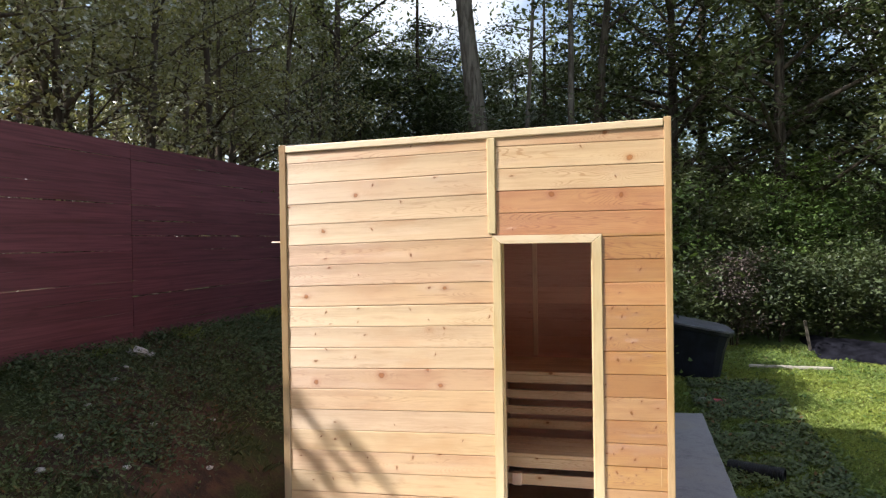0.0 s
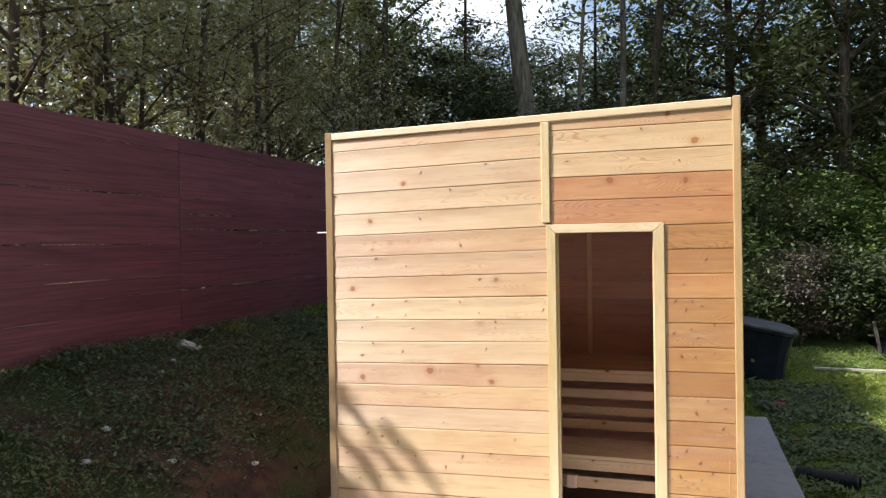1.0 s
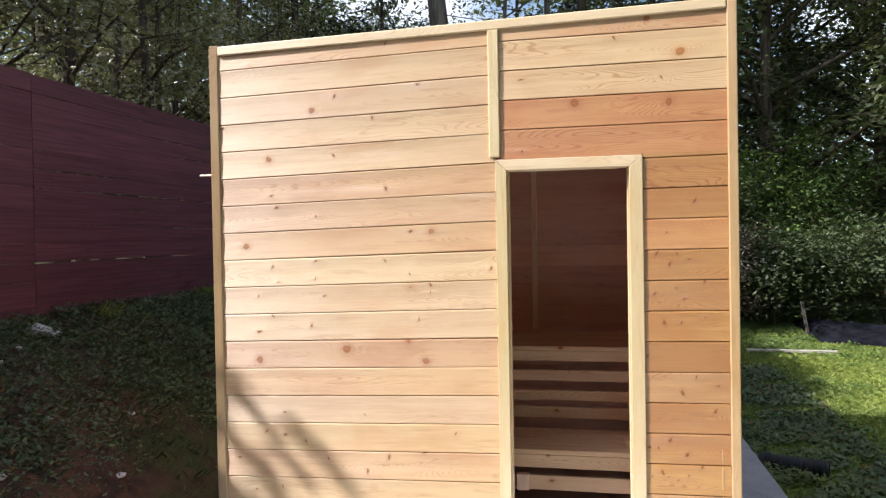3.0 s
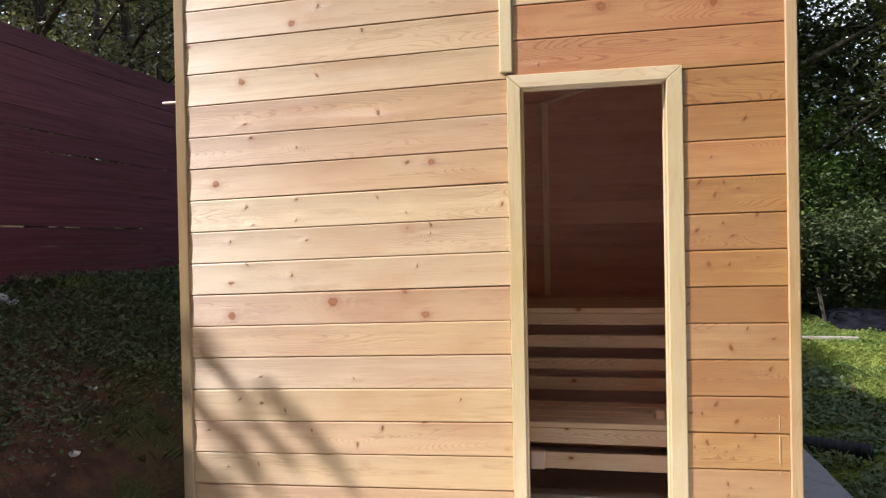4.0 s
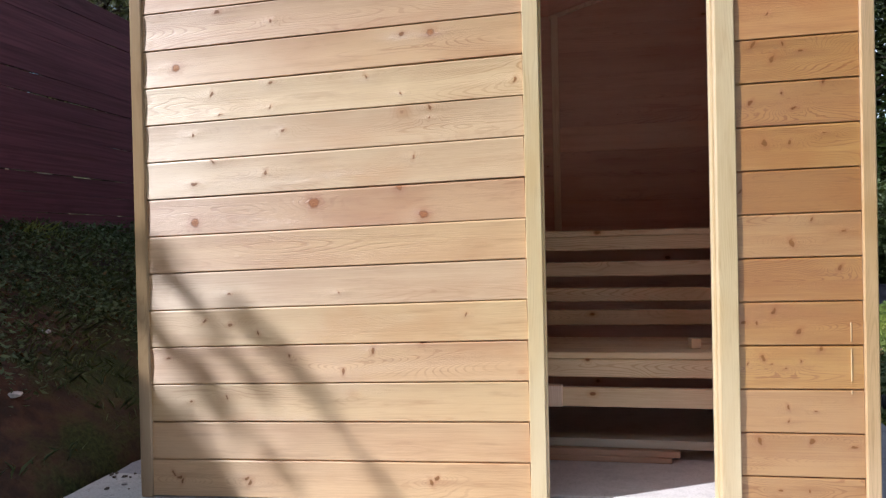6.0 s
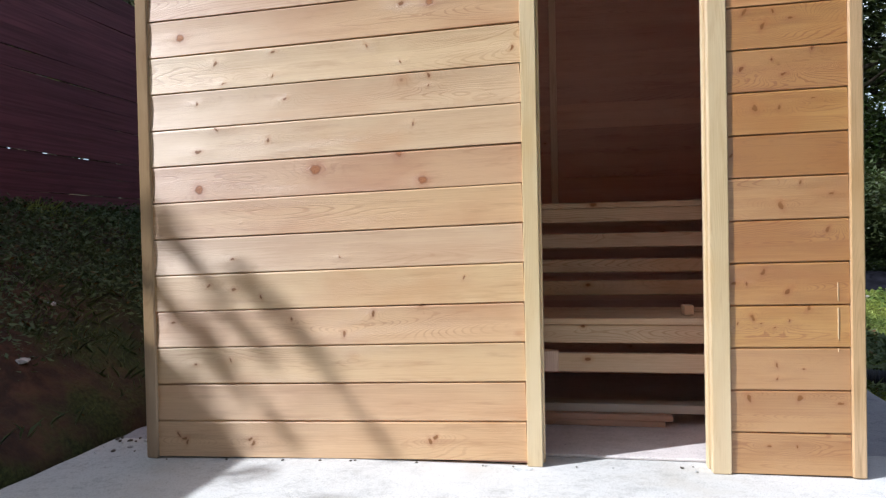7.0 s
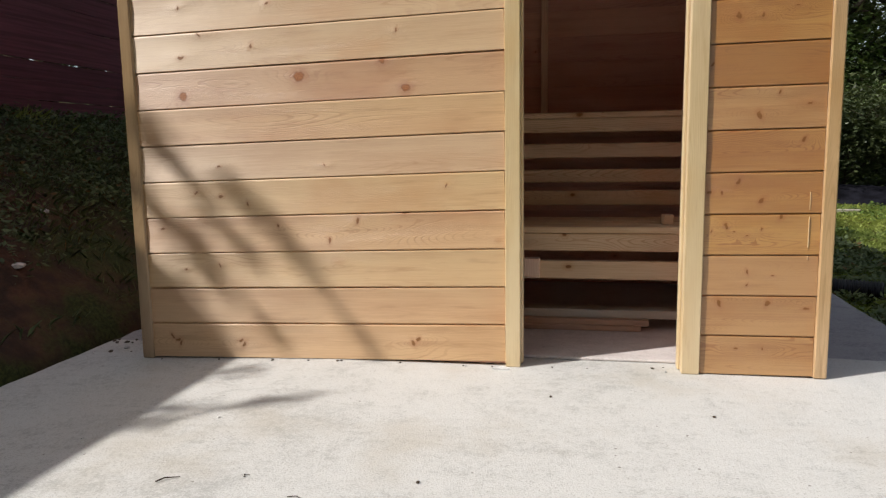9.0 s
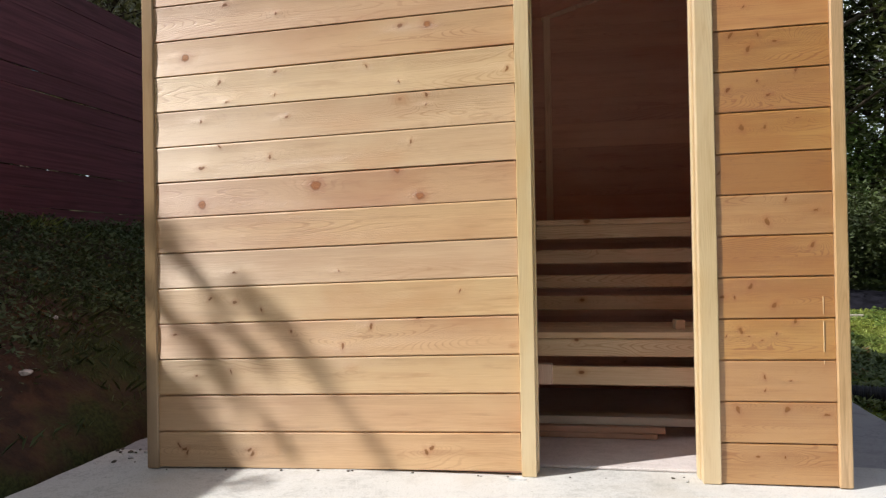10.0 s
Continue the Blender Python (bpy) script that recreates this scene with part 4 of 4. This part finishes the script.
def compost_bin():
    """Tapered dark bin with a flared rim and a lid that slopes down to one side."""
    root = thing("garden_bin", (3.10, 6.75, ground_height(3.1, 6.7) - 0.01), "dark blue tapered plastic garden bin with greyish lid", "garden bin")
    bm = bmesh.new()
    levels = [(0.0, 0.36), (0.04, 0.37), (0.40, 0.435), (0.69, 0.50), (0.71, 0.53), (0.75, 0.53)]
    rings = []
    for z, r in levels:
        ring = []
        for k in range(32):
            a = 2 * math.pi * k / 32
            q = (abs(math.cos(a)) ** 5 + abs(math.sin(a)) ** 5) ** -0.2      # rounded square
            zz = z + (0.10 * (-math.cos(a)) * q if z > 0.6 else 0)
            ring.append(bm.verts.new((r * q * math.cos(a), r * q * math.sin(a), zz)))
        rings.append(ring)
    for lo, hi in zip(rings, rings[1:]):
        for k in range(32):
            bm.faces.new((lo[k], lo[(k + 1) % 32], hi[(k + 1) % 32], hi[k]))
    bm.faces.new(rings[0][::-1])
    bm.faces.new(rings[-1])
    part("body", from_bm("body", bm), M_BIN, root)
    lid = bmesh.new()
    rows = []
    for z, s in ((0.755, 1.0), (0.78, 1.0), (0.79, 0.96)):
        rows.append([])
        for k in range(32):
            a = 2 * math.pi * k / 32
            q = (abs(math.cos(a)) ** 5 + abs(math.sin(a)) ** 5) ** -0.2 * 0.55 * s
            rows[-1].append(lid.verts.new((q * math.cos(a), q * math.sin(a), z - 0.10 * q / 0.53 * math.cos(a))))
    for lo, hi in zip(rows, rows[1:]):
        for k in range(32):
            lid.faces.new((lo[k], lo[(k + 1) % 32], hi[(k + 1) % 32], hi[k]))
    lid.faces.new(rows[0][::-1])
    lid.faces.new(rows[-1])
    part("lid", from_bm("lid", lid), M_LID, root, "weathered grey-blue lid")


compost_bin()
lone("plank", boxes("plank", [((0, 0, 0), (1.15, 0.10, 0.035))], 0.004), M_GREYED, "weathered grey plank lying at the edge of the lawn", "plank", (3.97, 7.36, ground_height(4.5, 7.3) + 0.01), (0, 0, -4))


def crumpled(name, x, y, s, mat, label, seed):
    bm = bmesh.new()
    bmesh.ops.create_icosphere(bm, subdivisions=3, radius=s)
    for v in bm.verts:
        v.co *= 1 + 0.55 * noise.noise(v.co * (2.2 / s) + Vector((seed, seed, 0)))
        v.co.z *= 0.35
    lone(name, from_bm(name, bm), mat, label, "wrapper", (x, y, ground_height(x, y) + s * 0.2), (0, 0, seed * 30))


crumpled("paper_wrapper", 3.10, 4.98, 0.10, M_PAPER, "crumpled whitish paper wrapper on the grass", 1)
crumpled("foil_wrapper", 3.28, 4.92, 0.10, M_PINK, "crumpled pink foil wrapper on the grass", 2)
crumpled("paper_scrap", 3.12, 3.1, 0.03, M_PAPER, "small white paper scrap beside the slab", 3)


def sheet_heap():
    """Dark sheeting thrown over a low heap behind the lawn."""
    xs, ys = np.linspace(5.05, 9.5, 40), np.linspace(8.05, 9.75, 16)
    verts = []
    for y in ys:
        for x in xs:
            e = min(1, (x - 5.05) / 0.25, (9.5 - x) / 0.5) * min(1, (y - 8.05) / 0.3, (9.75 - y) / 0.5)
            h = 0.20 - 0.02 * (x - 5.05) + 0.10 * noise.noise(Vector((x * 2, y * 2, 0))) + 0.04 * noise.noise(Vector((x * 7, y * 7, 0)))
            yy = y - 0.42 * (x - 5.05)
            verts.append((x, yy, ground_height(x, yy) - 0.06 + max(0, e) ** 0.4 * h))
    w = len(xs)
    faces = [(j * w + i, j * w + i + 1, (j + 1) * w + i + 1, (j + 1) * w + i) for j in range(len(ys) - 1) for i in range(w - 1)]
    lone("garden_mound", mesh("garden_mound", verts, faces, True), M_TARP, "low garden heap covered with dark plastic sheeting", "mound")


sheet_heap()
lone("stake", boxes("stake", [((-0.03, -0.02, 0), (0.045, 0.035, 0.62))], 0.005), M_BARK_GREY, "pale weathered wooden stake leaning behind the lawn", "stake", (5.12, 8.6, ground_height(5.0, 8.6) - 0.1), (0, -9, 0))

# ---- trees and shrubs ----
SHRUB = "dense small-leaved hedge shrub, glossy green leaves on thin dark stems"
for k, (x, y, h) in enumerate(((-3.75, 0.9, 4.4), (-3.8, 2.4, 4.6), (-3.75, 4.0, 4.2), (-4.5, 1.2, 6.0), (-4.8, 3.2, 6.4), (-4.0, 5.6, 4.6), (-5.2, 5.2, 7.0), (-4.4, 7.2, 5.6), (-5.8, 7.4, 6.8), (-3.9, 8.8, 4.8))):
    grow("hedge_shrub", x, y, h, SHRUB, "shrub", M_LEFT, M_BARK, 100 + k, trunk=0.075, base=0.12, reach=1.15, limbs=34, leaves=5600, size=0.070, spread=0.12, stems=3, up=0.1, group="hedge shrubs")


def drooping_shrub():
    """A tall loose shrub behind the fence; its drooping leafy shoots throw the streaks of shade on the front wall."""
    root = thing("hedge_shrub", (-5.2, -2.6, ground_height(-5.2, -2.6) - 0.05), "tall loose hedge shrub with long drooping leafy shoots", "shrub", "hedge shrubs")
    g = root.location
    rr, wood_t, out = random.Random(3), Tubes(), Leaves(77)
    wood_t.limb([Vector((0, 0, 0)), Vector((0.05, 0.05, 1.0)), Vector((0.02, 0.0, 2.2)), Vector((0.05, 0.0, 3.2))], [0.05, 0.04, 0.03, 0.012], 8)
    shoots = [((x, -2.22, z), (x + d, -2.22, z - 1.22 * d), w) for x, z, d, w in ((-3.99, 5.44, 0.20, 1.3), (-4.0, 5.19, 0.30, 1.3), (-3.65, 5.22, 0.11, 1.0), (-3.67, 5.06, 0.12, 0.7), (-3.47, 5.05, 0.20, 0.7), (-3.94, 4.89, 0.27, 0.4), (-3.57, 4.74, 0.15, 0.3), (-3.27, 4.79, 0.19, 0.25))]
    shoots += [((-3.71, -2.82, 4.56), (-3.60, -2.74, 4.56), 0.5), ((-3.70, -2.96, 4.58), (-3.19, -2.60, 4.54), 0.5), ((-3.63, -2.42, 4.56), (-3.51, -2.38, 4.56), 0.5)]
    for i, (a, b, w) in enumerate(shoots):
        a, b = Vector(a) - g, Vector(b) - g
        back = a + SUN * 0.6
        wood_t.limb([Vector((0.05, 0.0, 3.1)), back + SUN * 0.3, back, a, b], [0.006, 0.005, 0.004, 0.004, 0.003], 5)
        n = int(45 * w * (b - a).length / 0.3) + 8
        loose = 1.0 if i < 8 else 1.9                           # the last shoots are bushier
        out.cloud([a.lerp(b, rr.random()) for q in range(24 if i < 8 else 7)], 0.024 * loose * w ** 0.5, int(n * loose), 0.05, 0.2, 1.0, 0.6)
    part("trunk", wood_t.mesh("trunk"), M_BARK, root)
    part("crown", out.mesh("crown"), M_LEFT, root)


drooping_shrub()
TALL = "tall deciduous forest tree, crown green tinted for sun and shade"
for k, (x, y, h, r) in enumerate(((-10.0, 8.0, 15, 3.0), (-7.0, 9.5, 13, 2.4), (-9.0, 13.0, 14, 2.8), (-12.5, 5.0, 14, 2.8), (-5.2, 12.5, 11, 2.2))):
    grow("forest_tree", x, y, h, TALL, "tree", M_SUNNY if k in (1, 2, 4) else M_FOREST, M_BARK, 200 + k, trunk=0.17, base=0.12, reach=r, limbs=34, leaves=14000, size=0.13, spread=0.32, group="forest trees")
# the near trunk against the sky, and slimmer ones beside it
grow("forest_tree", -0.50, 11.1, 15, "tall grey-barked tree with a bare straight trunk", "tree", M_SHADED, M_BARK_GREY, 230, trunk=0.29, base=0.46, reach=2.6, limbs=18, leaves=4500, size=0.12, spread=0.4, lean=(-1.5, 0), group="forest trees")
grow("forest_tree", 0.85, 11.6, 13, "slim grey forest tree with a high crown", "tree", M_SHADED, M_BARK_GREY, 231, trunk=0.10, base=0.5, reach=1.6, limbs=14, leaves=2400, size=0.11, spread=0.3, lean=(0.3, 0), group="forest trees")
grow("forest_tree", 1.25, 12.6, 14, "slim dark forest tree leaning a little", "tree", M_SHADED, M_BARK, 232, trunk=0.14, base=0.42, reach=2.0, limbs=16, leaves=3500, size=0.11, spread=0.35, lean=(1.2, 0), group="forest trees")
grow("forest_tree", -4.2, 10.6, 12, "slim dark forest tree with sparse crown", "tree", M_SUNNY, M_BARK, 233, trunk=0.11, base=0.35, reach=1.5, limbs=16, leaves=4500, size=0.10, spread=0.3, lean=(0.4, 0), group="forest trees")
grow("forest_tree", -0.30, 11.6, 12, "thin grey sapling rising beside a big trunk", "tree", M_SHADED, M_BARK_GREY, 234, trunk=0.07, base=0.45, reach=1.2, limbs=12, leaves=1800, size=0.10, spread=0.15, lean=(0.9, 0), group="forest trees")
UNDER = "understorey tree at the forest edge, leaves darkened for shade"
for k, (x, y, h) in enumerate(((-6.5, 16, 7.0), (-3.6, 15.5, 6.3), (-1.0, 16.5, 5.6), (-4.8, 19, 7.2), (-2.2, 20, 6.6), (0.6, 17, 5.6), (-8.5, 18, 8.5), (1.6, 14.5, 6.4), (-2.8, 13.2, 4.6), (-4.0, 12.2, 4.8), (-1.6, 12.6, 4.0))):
    grow("forest_tree", x, y, h, UNDER, "tree", M_SHADED, M_BARK, 250 + k, trunk=0.09, base=0.06, reach=1.9, limbs=24, leaves=9000, size=0.13, spread=0.20, group="understorey trees")
for k, (x, y, h, r) in enumerate(((3.2, 13.0, 12, 2.4), (5.4, 12.2, 13, 2.6), (7.6, 13.0, 12, 2.6), (9.8, 12.0, 11, 2.6), (4.2, 16.0, 14, 2.8), (7.0, 17.0, 14, 3.0), (10.5, 16.0, 13, 2.8), (12.5, 13.0, 11, 2.6))):
    grow("forest_tree", x, y, h, TALL, "tree", M_FOREST if k in (0, 1, 3) else M_SHADED, M_BARK, 280 + k, trunk=0.15, base=0.08, reach=r, limbs=40, leaves=9000 if k == 0 else 17000, size=0.15, spread=0.27, group="forest trees")
# bare dark stems in front of the hedge
for k, (x, y, h) in enumerate(((-3.1, 0.2, 6.4), (-3.2, 1.6, 6.8), (-3.15, 2.7, 6.6), (-3.3, 4.4, 7.5), (-3.2, 6.2, 7.5))):
    grow("slim_tree", x, y, h, "slim dark-stemmed tree rising bare behind the fence", "tree", M_LEFT, M_BARK, 360 + k, trunk=0.065, base=0.3, reach=0.9, limbs=18, leaves=2400, size=0.065, spread=0.13, lean=(0.3 * (-1) ** k, 0.2), group="slim trees")
# tall trees along the fence, whose shade lies on the back of the garden
for k, (x, y, h, r) in enumerate(((-5.8, 6.8, 13.0, 2.0), (-6.4, 10.5, 13.0, 2.2))):
    grow("forest_tree", x, y, h, "tall fence-side tree with sunlit glossy leaves and dark stems", "tree", M_LEFT, M_BARK, 290 + k, trunk=0.15, base=0.15, reach=r, limbs=40, leaves=11000, size=0.11, spread=0.26, group="forest trees")
# high crowns added out of view beyond the fence; they keep the back of the garden in shade
for k, (x, y, h) in enumerate(((-7.2, 5.4, 18), (-10.6, 5.2, 19))):
    grow("forest_tree", x, y, h, "very tall added tree, its high crown unseen, shading the garden", "tree", M_FOREST, M_BARK, 400 + k, trunk=0.22, base=0.42, reach=2.4, limbs=40, leaves=8500, size=0.22, spread=0.5, group="forest trees")
# a close row added unseen beyond the fence, topped level to shade the lawn
for k, y in enumerate((-5.9, -5.0, -4.1, -3.2, -2.3, -1.3, -0.3)):
    grow("forest_tree", -14.0 - 0.1 * (k % 2), y, 15.9 + 0.1 * (k % 3), "upright tree added unseen beyond the fence to shade the lawn", "tree", M_FOREST, M_BARK, 420 + k, trunk=0.14, base=0.84, reach=0.8, limbs=40, leaves=8000, size=0.18, spread=0.26, group="row trees", limb_up=0.2)
# trees added unseen behind the camera, to cut sky light on the front wall
for k, (x, y, h) in enumerate(((-2.0, -11.0, 10), (1.5, -10.0, 10.5), (5.0, -10.0, 11), (8.5, -9.0, 10), (11.5, -5.5, 10))):
    grow("forest_tree", x, y, h, TALL, "tree", M_FOREST, M_BARK, 340 + k, trunk=0.16, base=0.08, reach=2.6, limbs=36, leaves=12000, size=0.28, spread=0.4, group="forest trees")
# thin drooping crowns across the gap of sky
for k, (x, y, h) in enumerate(((-3.0, 13.5, 11.0), (-1.9, 15.0, 9.5), (0.2, 14.0, 10.0))):
    grow("forest_tree", x, y, h, "thin forest tree with drooping sparse leaves against the sky", "tree", M_FOREST, M_BARK, 270 + k, trunk=0.08, base=0.40, reach=1.3, limbs=18, leaves=650, size=0.10, spread=0.10, group="forest trees", limb_up=-0.25)
# the last five are added unseen behind the cabin to shade the lawn
BUSH = "leafy green garden bush; those behind the cabin are added shade casters"
for k, (x, y, h) in enumerate(((2.5, 9.6, 3.1), (3.4, 10.4, 2.8), (5.0, 11.0, 2.8), (6.2, 11.3, 3.0), (7.6, 10.9, 2.6), (8.8, 10.4, 2.4), (4.3, 10.9, 1.9), (1.0, 9.8, 2.2), (1.65, 4.1, 2.9), (1.65, 4.7, 2.95), (1.6, 5.3, 3.0), (1.6, 5.9, 3.0), (1.5, 6.5, 3.0))):
    grow("garden_bush", x, y, h, BUSH, "bush", M_BRIGHT if k in (0, 2, 3, 5) or k > 7 else M_FOREST, M_BARK, 310 + k, trunk=0.03, base=0.08, reach=0.95 if k < 8 else 0.5, limbs=24, leaves=5200 if k < 8 else 12000, size=0.095, spread=0.22, stems=3, up=0.6, group="garden bushes")
for k, (x, y, h) in enumerate(((3.0, 8.7, 1.3), (4.7, 9.4, 1.5), (5.6, 9.7, 1.3), (6.6, 9.5, 1.6), (7.6, 9.2, 1.3), (8.6, 8.8, 1.5), (9.6, 8.4, 1.4), (3.7, 9.7, 1.2))):
    grow("garden_bush", x, y, h, "low undergrowth bush at the back of the lawn, leaves darkened for shade", "bush", M_SHADED, M_BARK, 350 + k, trunk=0.02, base=0.05, reach=0.75, limbs=22, leaves=3600, size=0.09, spread=0.2, stems=3, up=0.6, group="undergrowth bushes")
grow("withered_bush", 3.95, 8.9, 1.6, "withered reddish brown bush with dry leaves", "bush", M_DEAD, M_BARK, 330, trunk=0.02, base=0.15, reach=0.45, limbs=20, leaves=2600, size=0.06, spread=0.13, stems=3)


def far_wood():
    """The wooded slope that closes the view."""
    out = Leaves(90)
    c = []
    r = random.Random(9)
    for k in range(900):
        # clumps past 640 ring the unseen side, added to darken what the wall reflects
        a = radians(r.uniform(-75, 75) if k < 640 else r.uniform(75, 285))
        d = r.uniform(24, 44)
        x, y = 1 + d * math.sin(a), -4 + d * math.cos(a)
        top = 8.0 if -0.42 < a < -0.10 else 14.0
        c.append((x, y, ground_height(x, y) + r.uniform(0.3, top) * r.uniform(0.4, 1)))
    out.cloud(c, 1.0, 125000, 0.34, 0.4, 0.8)
    lone("far_wood", out.mesh("far_wood"), M_SHADED, "distant wooded slope behind the garden, leaves darkened for shade", "woods", kind="stuff")


far_wood()
